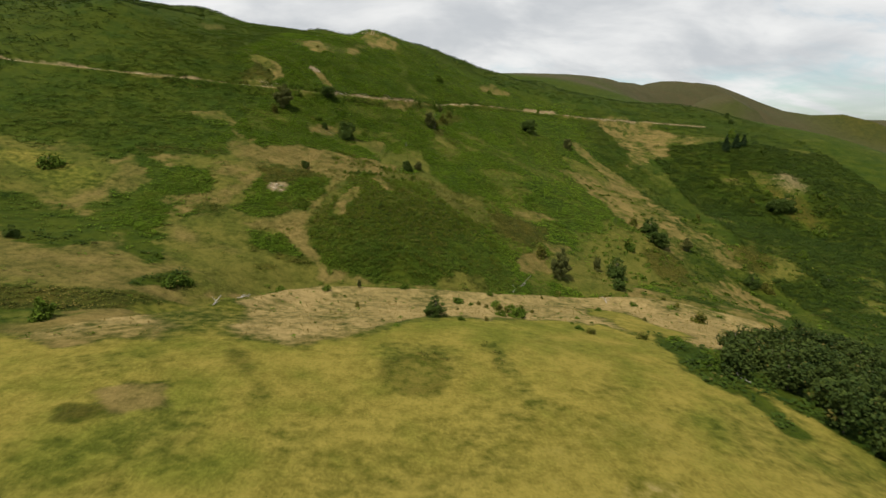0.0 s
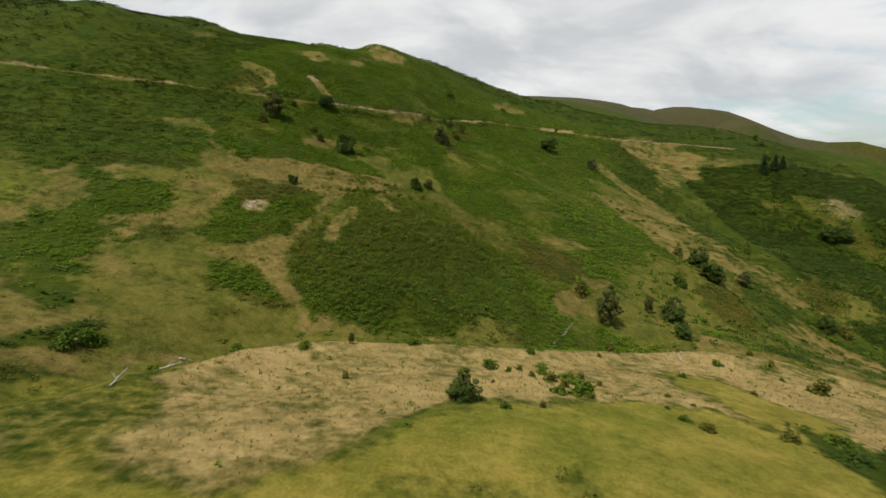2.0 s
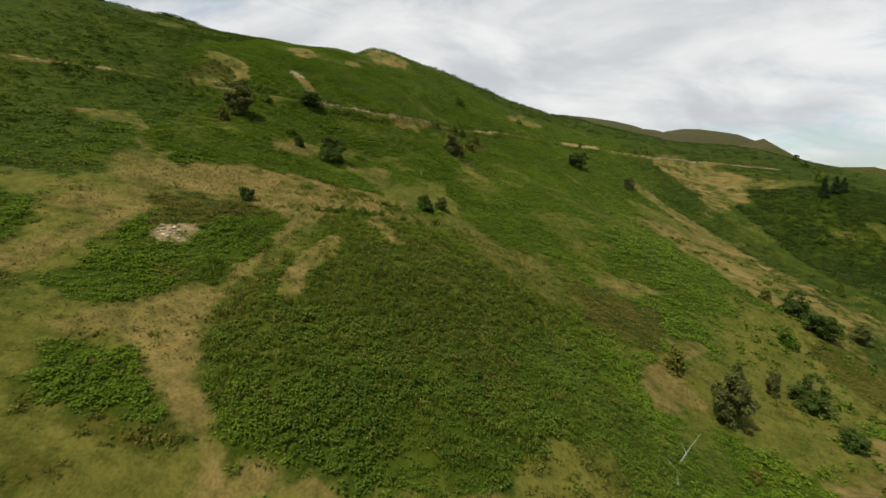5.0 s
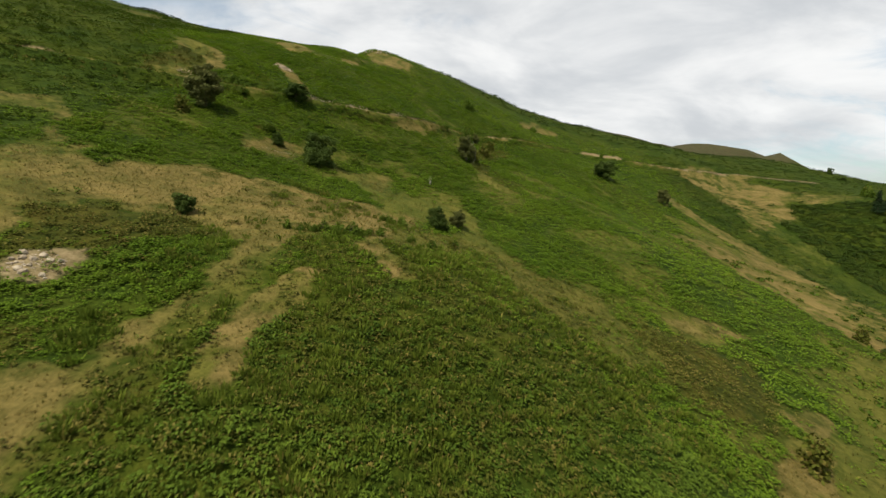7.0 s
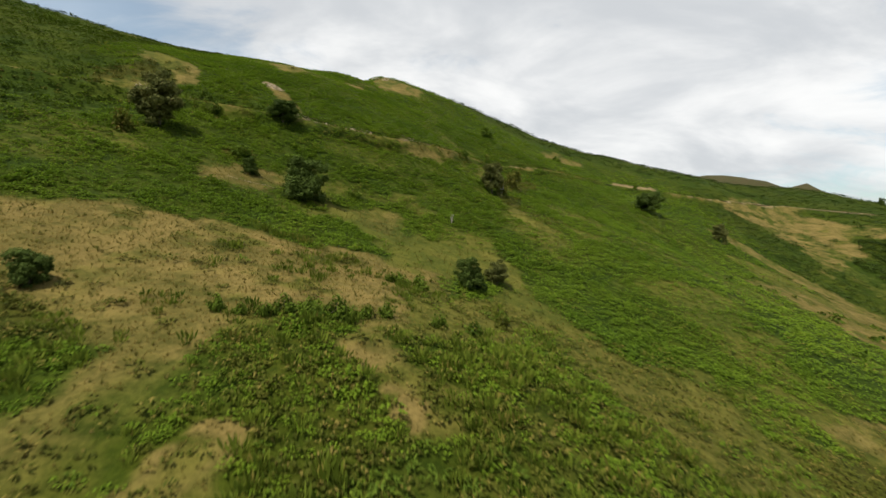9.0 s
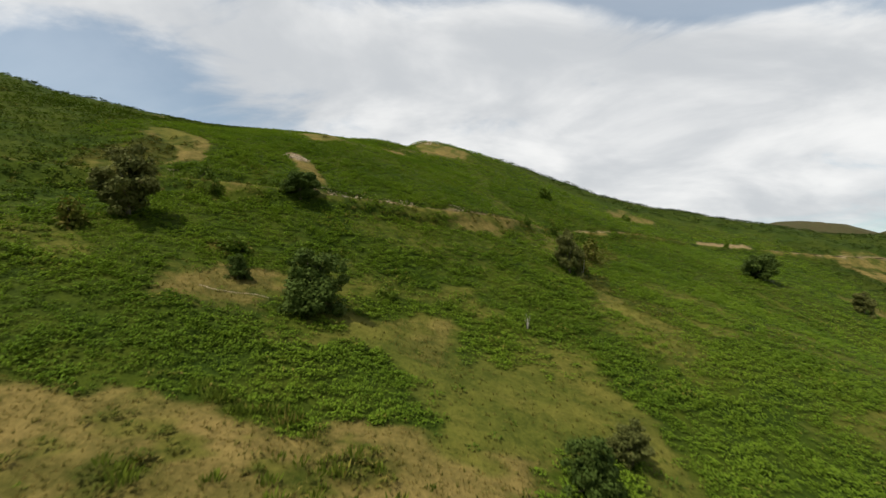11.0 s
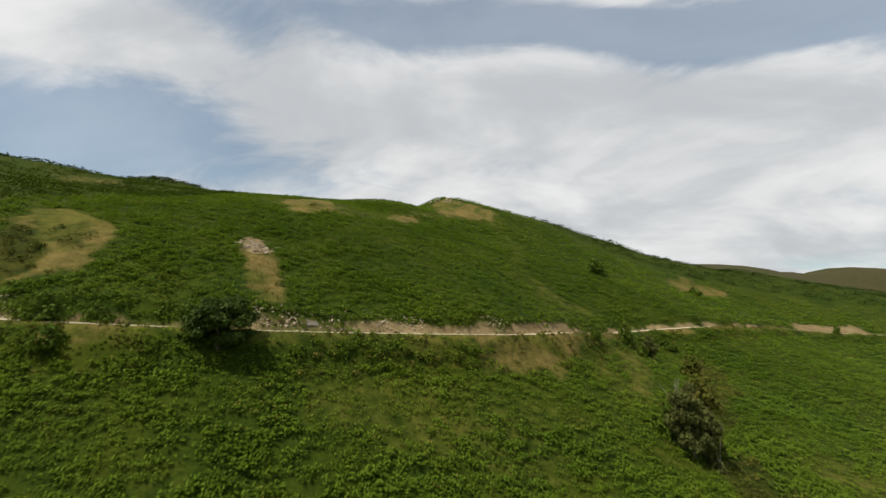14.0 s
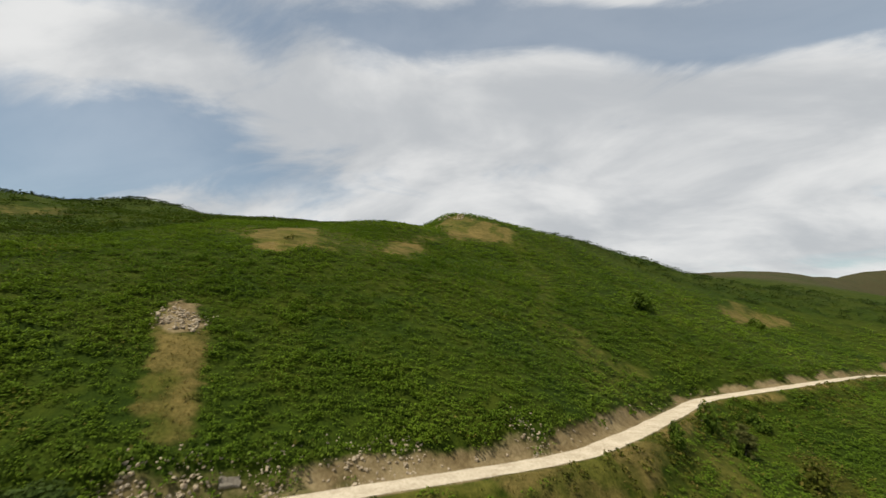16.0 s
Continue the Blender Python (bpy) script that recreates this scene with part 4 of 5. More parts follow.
def places_in(low, high, per_metre, kind, keep=0.5, bend=1.0):
    """Random places in a rectangle of the plan where that cover grows."""
    n = int((high[0] - low[0]) * (high[1] - low[1]) * per_metre)
    p = np.stack([rng.uniform(low[0], high[0], n), rng.uniform(low[1], high[1], n)], 1)
    share = cover(p[:, 0], p[:, 1])[:, COVERS.index(kind)]
    d = road_near(p[:, 0], p[:, 1])[0]
    return p[(share > keep * rng.uniform(0.25, 1.5, n)) & (d > 2.9)]


def ring_only(p, low, high):
    """Leaves out the places inside a rectangle."""
    return p[~((p[:, 0] > low[0]) & (p[:, 0] < high[0]) & (p[:, 1] > low[1]) & (p[:, 1] < high[1]))]


FERNS = [fern_clump(14, k) for k in range(8)]
COARSE_FERNS = [fern_clump(9, 20 + k) for k in range(6)]
CORE = ((-96, 134), (46, 345))
UPPER = ((-126, 296), (62, 420))
WIDE = ((-190, 120), (170, 500))


def grown(p, low, high):
    """Sizes that swell and shrink in drifts over the slope."""
    drift = step_between(fractal(p[:, 0], p[:, 1], 6.5, 97, 3), 0.3, 0.7)
    return low + (high - low) * np.clip(0.15 + 0.25 * rng.random(len(p)) + 0.6 * drift * rng.uniform(0.5, 1.15, len(p)), 0, 1)


p = places_in(*CORE, 1.62, "bracken", 0.62)
# clumps on the lower mound take the darker scrub leaf
on_mound = ((p[:, 0] + 8) / 36) ** 2 + ((p[:, 1] - 164) / 28) ** 2 < 1 + rng.normal(size=len(p)) * 0.15
q, p = p[on_mound], p[~on_mound]
scatter("bracken", "deep green bracken on the lower mound", "bracken", q, grown(q, 0.42, 1.2), FERNS, GORSE, stretch=(0.6, 1.2))
scatter("bracken", "lush green bracken fronds covering the slope", "bracken", p, grown(p, 0.42, 1.15), FERNS, FERN, stretch=(0.6, 1.15))
p = ring_only(places_in(*UPPER, 1.25, "bracken", 0.62), *CORE)
scatter("bracken", "dense green bracken above the track", "bracken", p, grown(p, 0.6, 1.2), [fern_clump(11, 10 + k) for k in range(6)], FERN, stretch=(0.55, 1.0))
p = ring_only(ring_only(places_in(*WIDE, 0.46, "bracken"), *CORE), *UPPER)
edge_of = np.minimum(np.minimum(p[:, 0] + 190, 170 - p[:, 0]), np.minimum(p[:, 1] - 120, 500 - p[:, 1]))
p = p[edge_of > rng.uniform(0, 34, len(p))]
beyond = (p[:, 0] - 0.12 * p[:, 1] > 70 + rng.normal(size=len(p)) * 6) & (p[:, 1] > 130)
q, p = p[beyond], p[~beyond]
# the slope beyond the gully gets its cloud shade from the leaf colour
scatter("gorse", "gorse and bracken beyond the gully, cloud shade in its colour", "gorse", q, grown(q, 0.8, 1.7), COARSE_FERNS, SHADED_GORSE, stretch=(0.5, 1.0))
far_left = p[:, 0] < -100 + rng.normal(size=len(p)) * 8
q, p = p[far_left], p[~far_left]
scatter("bracken", "deep green bracken on the steep upper slope", "bracken", q, grown(q, 0.8, 1.75), COARSE_FERNS, GORSE, stretch=(0.5, 0.95))
scatter("bracken", "lush green bracken fronds covering the slope", "bracken", p, grown(p, 0.8, 1.75), COARSE_FERNS, FERN, stretch=(0.5, 0.95))
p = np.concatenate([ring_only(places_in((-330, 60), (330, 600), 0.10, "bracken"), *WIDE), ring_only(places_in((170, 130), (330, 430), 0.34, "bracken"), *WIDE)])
# same darkened leaf here: cloud shade painted into the distant growth
scatter("bracken", "distant bracken and gorse, coloured dark for cloud shade", "bracken", p, rng.uniform(1.2, 2.6, len(p)), COARSE_FERNS, SHADED_GORSE, stretch=(0.5, 0.9))
p = places_in((-92, 150), (48, 372), 3.6, "straw", 0.6)
scatter("dry_grass", "tufts of dry straw coloured grass on the slope", "grass", p, rng.uniform(0.14, 0.34, len(p)), [blade_tuft(7, 40 + k) for k in range(5)], STRAW, 0.02)
p = places_in((-92, 150), (48, 300), 0.8, "straw", 0.6)
scatter("rough_grass", "greenish tussocks among the dry grass", "grass", p, rng.uniform(0.2, 0.5, len(p)), [blade_tuft(9, 45 + k) for k in range(5)], TUFT, 0.02)
p = places_in((-110, 60), (110, 160), 0.8, "pale", 0.6)
scatter("dry_grass", "tufts of dry straw coloured grass on the rim", "grass", p, rng.uniform(0.2, 0.5, len(p)), [blade_tuft(7, 50 + k) for k in range(5)], STRAW, 0.02)
MEADOW_GRASS = leaf_material("meadow_blade", (0.083, 0.101, 0.013), (0.181, 0.181, 0.028), (0.215, 0.171, 0.065), 0.16, 0.3, 0.12)
p = places_in((-62, 28), (62, 112), 2.6, "meadow", 0.6)
scatter("meadow_grass", "short yellow-green grass of the grazed meadow", "grass", p, rng.uniform(0.08, 0.2, len(p)), [blade_tuft(6, 140 + k) for k in range(5)], MEADOW_GRASS, 0.02)
p = places_in((-75, 150), (120, 372), 0.5, "olive", 0.6)
scatter("rough_grass", "olive green rough grass with seed heads", "grass", p, rng.uniform(0.25, 0.6, len(p)), [blade_tuft(8, 60 + k) for k in range(5)], TUFT, 0.02)
p = places_in((-130, 70), (180, 400), 0.8, "heath", 0.45)
scatter("heath", "low dull green heath and bramble scrub", "scrub", p, rng.uniform(0.5, 1.1, len(p)), [fern_clump(13, 70 + k) for k in range(5)], HEATHER, 0.1)
for kind in ("straw", "olive"):
    p = places_in((-150, 100), (40, 330), 0.2, kind, 0.45)
    p = p[fractal(p[:, 0], p[:, 1], 9, 151, 3) > 0.38]
    scatter("grass_clump", "small dull green tufts in the dry grass", "grass clump", p, 0.15 + 0.6 * rng.random(len(p)) ** 3, [fern_clump(8, 80 + k) for k in range(5)], TUFT, 0.05)
p = places_in((-150, 90), (40, 260), 0.05, "olive", 0.4)
p = p[fractal(p[:, 0], p[:, 1], 14, 153, 3) > 0.5]
scatter("scrub", "low green scrub scattered over the rough grass", "scrub", p, 0.4 + 0.9 * rng.random(len(p)) ** 2, [fern_clump(18, 160 + k) for k in range(5)], GORSE, 0.1)
p = places_in((-110, 60), (130, 160), 0.03, "pale", 0.5)
scatter("grass_clump", "small dark green clumps along the dry rim", "grass clump", p, rng.uniform(0.3, 0.8, len(p)), [leaf_dome(12, 85 + k, 1.0, 0.8) for k in range(5)], GORSE, 0.05)
BROOM = [broom_tuft(26, 90 + k) for k in range(6)]
p = places_in((-48, 196), (0, 236), 0.3, "straw", 0.5)
p = p[fractal(p[:, 0], p[:, 1], 5, 137, 3) > 0.55]
scatter("broom", "scattered green broom tufts in the dry grass", "broom", p, rng.uniform(0.5, 1.2, len(p)), BROOM, BROOM_LEAF, 0.1)
DRY_FERNS = [fern_clump(14, 110 + k) for k in range(6)]
p = places_in((-52, 146), (22, 236), 0.4, "bracken", 0.6)
p = p[fractal(p[:, 0], p[:, 1], 8, 133, 3) > 0.46]
scatter("broom", "upright brushy green broom on the mound", "broom", p, rng.uniform(0.7, 1.5, len(p)), BROOM, BROOM_LEAF, 0.1)
p = places_in((-52, 146), (22, 236), 0.9, "heath", 0.42)
scatter("broom", "upright brushy green broom on the mound", "broom", p, rng.uniform(0.5, 1.25, len(p)), BROOM, BROOM_LEAF, 0.1)
for kind, per in (("bracken", 0.2), ("heath", 1.35), ("olive", 0.5)):
    p = places_in((-60, 146), (30, 236), per, kind, 0.5)
    scatter("mound_scrub", "yellowing bracken and heath on the mound", "scrub", p, rng.uniform(0.4, 0.95, len(p)), DRY_FERNS, HEATHER, 0.05)
p = np.concatenate([places_in((60, 130), (260, 330), 0.03, "olive", 0.3), places_in((90, 140), (330, 420), 0.035, "heath", 0.4)])
scatter("scrub", "dark scrub dotted over the gully sides", "scrub", p, rng.uniform(0.8, 2.0, len(p)), [leaf_dome(24, 95 + k, 1.0, 0.8, 0.3) for k in range(5)], GORSE, 0.2)
# brown scrub on the verge below the track
down_side = np.stack([(ROAD[1:] - ROAD[:-1])[:, 1], -(ROAD[1:] - ROAD[:-1])[:, 0]], 1)
down_side /= np.linalg.norm(down_side, axis=1)[:, None]
pick = rng.integers(0, len(down_side), 2600)
p = ROAD[pick][:, :2] + down_side[pick] * rng.uniform(2.9, 9.0, 2600)[:, None]
p = p[(p[:, 0] > -140) & (p[:, 0] < 60) & (fractal(p[:, 0], p[:, 1], 7, 93, 3) > 0.43)]
scatter("verge_scrub", "brown and olive scrub on the verge below the track", "scrub", p, rng.uniform(0.3, 0.9, len(p)), [leaf_dome(22, 130 + k, 1.0, 0.85, 0.25) for k in range(5)], HEATHER, 0.08)
# dark growth hanging over the cut bank
edge_side = np.stack([-(ROAD[1:] - ROAD[:-1])[:, 1], (ROAD[1:] - ROAD[:-1])[:, 0]], 1)
edge_side /= np.linalg.norm(edge_side, axis=1)[:, None]
pick = rng.integers(0, len(edge_side), 420)
p = ROAD[pick][:, :2] + edge_side[pick] * rng.uniform(4.4, 7.0, 420)[:, None] + rng.normal(size=(420, 2)) * 0.5
p = p[(p[:, 0] > -140) & (p[:, 0] < 60) & (fractal(p[:, 0], p[:, 1], 9, 91, 2) > 0.42)]
scatter("bank_scrub", "dark bushy growth overhanging the cut bank", "scrub", p, rng.uniform(0.6, 1.3, len(p)), [leaf_dome(34, 100 + k, 1.0, 0.9, 0.24) for k in range(5)], GORSE, 0.1)


# ---- trees and bushes ----
def part(name, mesh, parent, label=""):
    ob = new(name, mesh)
    ob.parent = parent
    if label:
        ob["label"] = label
    return ob


def tube(points, radii, sides=7):
    """A tapered round limb along points: corners and triangles."""
    pts = np.array(points, float)
    co, tri = [], []
    for k, (p, r) in enumerate(zip(pts, radii)):
        d = pts[min(k + 1, len(pts) - 1)] - pts[max(k - 1, 0)]
        d /= np.linalg.norm(d) + 1e-9
        u = np.cross(d, (0.31, 0.95, 0.05))
        u /= np.linalg.norm(u)
        v = np.cross(d, u)
        for s in range(sides):
            a = 2 * math.pi * s / sides
            co.append(p + (u * math.cos(a) + v * math.sin(a)) * r)
    for k in range(len(pts) - 1):
        for s in range(sides):
            a, b = k * sides + s, k * sides + (s + 1) % sides
            tri += [(a, b, b + sides), (a, b + sides, a + sides)]
    last = (len(pts) - 1) * sides
    tri += [(last, last + s, last + s + 1) for s in range(1, sides - 1)]
    return np.array(co), np.array(tri)


def leaf_cloud(clumps, leaves, leaf, seed, droop=0.0):
    """Leaf sprays gathered on rounded clumps (place, radius): corners and triangles."""
    r = np.random.default_rng(seed)
    co, tri = [], []
    weights = np.array([c[1] ** 2 for c in clumps])
    for (at, radius), n in zip(clumps, (leaves * weights / weights.sum()).astype(int)):
        d = r.normal(size=(n, 3))
        d /= np.linalg.norm(d, axis=1)[:, None]
        p = np.array(at) + d * radius * r.uniform(0.55, 1.08, (n, 1)) * np.array([1, 1, 0.85])
        face = d + r.normal(size=(n, 3)) * 0.55 + np.array([0, 0, 0.35])
        face /= np.linalg.norm(face, axis=1)[:, None]
        u = np.cross(face, r.normal(size=(n, 3)))
        u /= np.linalg.norm(u, axis=1)[:, None]
        u[:, 2] -= droop
        v = np.cross(face, u)
        s = leaf * r.uniform(0.55, 1.35, (n, 1))
        first = sum(len(c) for c in co)
        quad = np.stack([p - u * s, p + v * s * 0.62 - u * s * 0.1, p + u * s, p - v * s * 0.62 - u * s * 0.1], 1).reshape(-1, 3)
        co.append(quad)
        i = first + np.arange(n)[:, None] * 4
        tri.append(np.concatenate([i + np.array([[0, 1, 2]]), i + np.array([[0, 2, 3]])]))
    return np.concatenate(co), np.concatenate(tri)


def crown_clumps(seed, count, wide, low, high, size, lobes=6):
    """Places of the leaf clumps: several rounded lobes at different heights, so that the outline is uneven."""
    r = np.random.default_rng(seed)
    half = (high - low) / 2
    middles = [(np.array([r.uniform(-0.12, 0.12) * wide, r.uniform(-0.12, 0.12) * wide, low + half * 1.30]), 0.55)]
    for k in range(lobes):
        a = 2 * math.pi * (k + r.uniform(-0.3, 0.3)) / lobes
        q = r.uniform(0.30, 0.54) * wide
        middles.append((np.array([math.cos(a) * q, math.sin(a) * q, low + half * r.uniform(0.35, 1.15)]), r.uniform(0.40, 0.56)))
    out = []
    for k in range(count):
        at, reach = middles[k % len(middles)]
        d = r.normal(size=3)
        d *= r.uniform(0.4, 1.0) ** 0.5 / np.linalg.norm(d)
        out.append((tuple(at + d * reach * np.array([wide, wide, half * 1.25])), size * r.uniform(0.6, 1.2)))
    return out


def tree_form(name, label, category, seed, wide, tall, low, clumps, clump, leaves, leaf, leaf_mat, limbs=5, trunk=0.16, bark=None, group="", droop=0.0):
    """A tree about that tall at the origin: tapered trunk, limbs and a leafy crown."""
    r = np.random.default_rng(seed + 100)
    tree = new(name)
    tree.empty_display_size = 0.5
    tagged(tree, label, category, group)
    lean = r.uniform(-0.25, 0.25, 2)
    top = np.array([lean[0], lean[1], tall * 0.72])
    path = [(0, 0, -0.6), (0.03, 0, tall * 0.12), (lean[0] * 0.4, lean[1] * 0.4, tall * 0.4), tuple(top)]
    co, tri = tube(path, (trunk * 1.5, trunk, trunk * 0.7, trunk * 0.2))
    part("trunk", mesh_of("trunk", co, tri, 3, bark or BARK), tree)
    spots = crown_clumps(seed, clumps, wide, low, tall, clump)
    for k in range(limbs):
        goal = np.array(spots[(k * 3) % len(spots)][0]) * np.array([0.85, 0.85, 0.95])
        start = np.array([lean[0] * 0.3, lean[1] * 0.3, tall * (0.16 + 0.35 * k / max(limbs, 1))])
        mid = (start + goal) / 2 + np.array([0, 0, -0.12 * tall * 0.5 + 0.1])
        co, tri = tube((start, mid, goal), (trunk * 0.55, trunk * 0.36, trunk * 0.12), 5)
        part("limb", mesh_of("limb", co, tri, 3, bark or BARK), tree)
    co, tri = leaf_cloud(spots, leaves, leaf, seed + 7, droop)
    part("crown", mesh_of("crown", co, tri, 3, leaf_mat), tree)
    return tree


def conifer_form(seed):
    r = np.random.default_rng(seed)
    tree = tagged(new("conifer"), "dark narrow conifer on the far slope", "conifer", "conifers on the far slope")
    co, tri = tube(((0, 0, -0.6), (0, 0, 5), (0.05, 0, 10)), (0.22, 0.14, 0.03))
    part("trunk", mesh_of("trunk", co, tri, 3, BARK), tree)
    spots = []
    for k in range(26):
        z = 1.2 + 8.6 * k / 26
        reach = 2.1 * (1 - z / 10.6)
        for a in range(4):
            t = r.uniform(0, 6.28)
            spots.append(((math.cos(t) * reach * 0.7, math.sin(t) * reach * 0.7, z), 0.35 + reach * 0.32))
    co, tri = leaf_cloud(spots, 1500, 0.28, seed, 0.3)
    part("crown", mesh_of("crown", co, tri, 3, NEEDLES), tree)
    return tree


THORN_LABELS = ("dense dark green hawthorn tree standing in bracken", "rounded dark green holly tree on the slope", "broad dark green thorn tree with dense crown")
FORMS = {
    "thorn": [(tree_form("hawthorn_tree", THORN_LABELS[k], "tree", 10 + k, 3.3, 8.0, -1.5 + 0.3 * k, 72, 0.95, 11500, 0.18, THORN, 6, 0.2), 6.7, 8.0) for k in range(3)],
    "willow": [(tree_form("birch_tree", ("grey-green thin-leaved birch tree with open crown", "tall greyish birch tree with sparse leaves")[k], "tree", 30 + k, 2.7, 8.0, -0.7, 58, 0.78, 9500, 0.16, WILLOW, 8, 0.16, droop=0.3), 5.8, 7.8) for k in range(2)],
    "shrub": [(tree_form("shrub", ("low dark green gorse bush on the hillside", "rounded green bramble bush in the grass", "spreading dull green bush on the slope")[k], "bush", 50 + k, 1.55, 2.0, -0.7, 24, 0.7, 900, 0.20, (GORSE, GORSE, HEATHER)[k], 4, 0.07), 3.5, 2.2) for k in range(3)],
    "conifer": [(conifer_form(3), 4.0, 10.0)],
    "wood": [(tree_form("woodland_tree", ("dark green broadleaf tree in the dense grove", "bronze-green broadleaf tree in the dense grove", "small dark oak in the dense grove")[k], "tree", 70 + k, 3.4, 7.0, 0.6, 28, 1.35, 1500, 0.33, WOODS, 4, 0.2, group="trees of the grove"), 7.6, 7.2) for k in range(3)],
}
USED = {kind: [False] * len(forms) for kind, forms in FORMS.items()}


def plant(kind, x, y, tall, wide, pick=None):
    """Stands one tree or bush of that kind, height and width on the ground."""
    k = random.randrange(len(FORMS[kind])) if pick is None else pick
    tree, w, h = FORMS[kind][k]
    turn = random.uniform(0, 360)
    m = pose(x, y, on_ground(x, y) - 0.05, 0, 0, turn) @ Matrix.Diagonal((wide / w, wide / w, tall / h, 1))
    if USED[kind][k]:
        return copy_thing(tree, m @ Matrix.Diagonal((1 / tree.scale.x, 1 / tree.scale.y, 1 / tree.scale.z, 1)))
    USED[kind][k] = True
    tree.matrix_basis = m
    return tree


# round and thorny trees: x, y, height, width
for x, y, tall, wide in (
    (-0.9, 102, 5.4, 4.6), (-67.4, 293.8, 7.7, 8.6), (-62, 260, 3.9, 3.6), (-51.0, 260.4, 9.4, 10.2), (63, 376, 11.4, 12.4), (-17.7, 239, 5.6, 5.4), (-57.1, 203.1, 4.0, 3.8), (74, 198, 9.0, 9.6),
    (68.6, 179, 5.0, 5.4), (111.9, 258, 9.2, 10.5), (111.3, 244, 9.6, 11), (227, 332, 11, 12), (236, 333, 11.6, 12), (155, 233, 7.6, 8), (-102.9, 112.5, 3.4, 3.3), (196.5, 237, 5.2, 7.5), (292, 513, 5.6, 5.2), (301, 539, 6.0, 5.4),
):
    plant("thorn", x, y, tall, wide)
# open-crowned greyish trees
for x, y, tall, wide in ((-84.3, 265.8, 12.2, 11), (-9, 315, 12, 8.2), (92, 372, 9.2, 7.6), (-12.6, 247, 4.6, 4.8), (46, 181.5, 12.5, 8.4), (66, 199, 7.6, 3.6), (128, 248.5, 7.4, 6.2), (-22.4, 127, 3.0, 1.4), (-3.5, 359, 5.2, 4.4)):
    plant("willow", x, y, tall, wide)
for x, y, tall, wide in ((232, 410, 14, 6.4), (243, 415, 12, 7), (252, 420, 9.8, 6)):
    plant("conifer", x, y, tall, wide)
# bushes
for x, y, tall, wide in (
    (-87, 258, 4.0, 6.0), (-14.2, 220.5, 1.8, 2.5), (-5, 424, 5.4, 10.0), (41, 196, 5.4, 7), (91, 231, 5.6, 6.6), (105, 264, 4.4, 6.6), (198, 362, 5.4, 7.4), (76.5, 134.5, 3.4, 5.8), (162, 231, 5.4, 8.6),
):
    plant("shrub", x, y, tall, wide)
for x, y, tall, wide in (
    (4.9, 126, 1.2, 3.6), (-19.9, 109.8, 1.4, 1.8), (-30.4, 122, 1.7, 2.6), (-10.4, 130.5, 1.7, 2.9), (-50.6, 108.7, 1.5, 3.2), (-40.9, 117.4, 1.7, 3.0), (-63.4, 107.3, 2.9, 4.6), (-61.4, 110, 2.7, 4.0),
    (18.5, 112, 1.5, 4), (15.5, 128.6, 1.1, 3), (33.8, 100, 1.3, 3.5), (-73, 120.5, 1.2, 2.4), (4.9, 100, 1.2, 1.7), (10.7, 102.5, 1.2, 1.6), (-67.2, 76, 3.8, 4.8), (-129, 160, 4.2, 9),
):
    plant("shrub", x, y, tall, wide)
for x, y, tall, wide in (
    (155, 293, 4.6, 4.8), (40, 461, 3.4, 7.4), (-81.5, 284.8, 2.6, 4), (-84.3, 293.5, 2.6, 4.5), (-5.5, 357.5, 3.4, 3.4), (82, 444, 4.4, 3.3), (-86, 288, 3.6, 5), (-44.1, 274.5, 2.4, 4), (-67.2, 268, 2.6, 6.6),
    (-11.2, 319, 5.0, 4.4), (256, 447, 8, 10), (-75.2, 299.5, 2.5, 4), (-108.8, 280, 2.5, 3.6), (20.2, 117, 1.3, 4.2), (17, 139, 1.2, 2.6), (45, 99, 1.4, 4), (32, 103, 1.0, 2.4), (-8.5, 90.5, 0.6, 1.8),
):
    plant("shrub", x, y, tall, wide)
for x, y, tall, wide in (
    (53, 100, 2.0, 5.0), (57, 92, 2.2, 4.0), (52, 84, 2.4, 4.4), (231.8, 346.9, 4.9, 6.1), (217.3, 341.4, 3.7, 4.5), (241.3, 307, 6.5, 10.5), (200.8, 264, 4.7, 5.8), (264.7, 339.3, 5.2, 6.7), (266.6, 327.9, 5, 6.5), (152, 289, 3.5, 4.4),
):
    plant("shrub", x, y, tall, wide)
# low heathy bushes along the rim
for x, y, tall, wide in (
    (4.7, 123.6, 1.9, 3.5), (14.5, 135.7, 1.5, 2.7), (14.7, 123.5, 1.7, 2.9), (15.1, 118.1, 1.8, 3.3), (18.6, 119.8, 1.9, 3.4), (21.6, 121.8, 1.4, 2.3), (19.0, 111.0, 2.6, 4.4), (15.0, 110.7, 1.7, 2.9),
    (8.1, 122.8, 1.0, 1.7), (4.4, 113.5, 0.7, 1.0), (24.0, 118.2, 1.0, 1.6), (45.7, 132.0, 1.2, 1.9), (62.3, 148.6, 1.7, 3.1), (77.6, 160.7, 1.6, 2.6), (79.7, 154.6, 1.5, 2.5), (111.2, 187.8, 1.7, 2.8),
):
    plant("shrub", x, y, tall, wide)
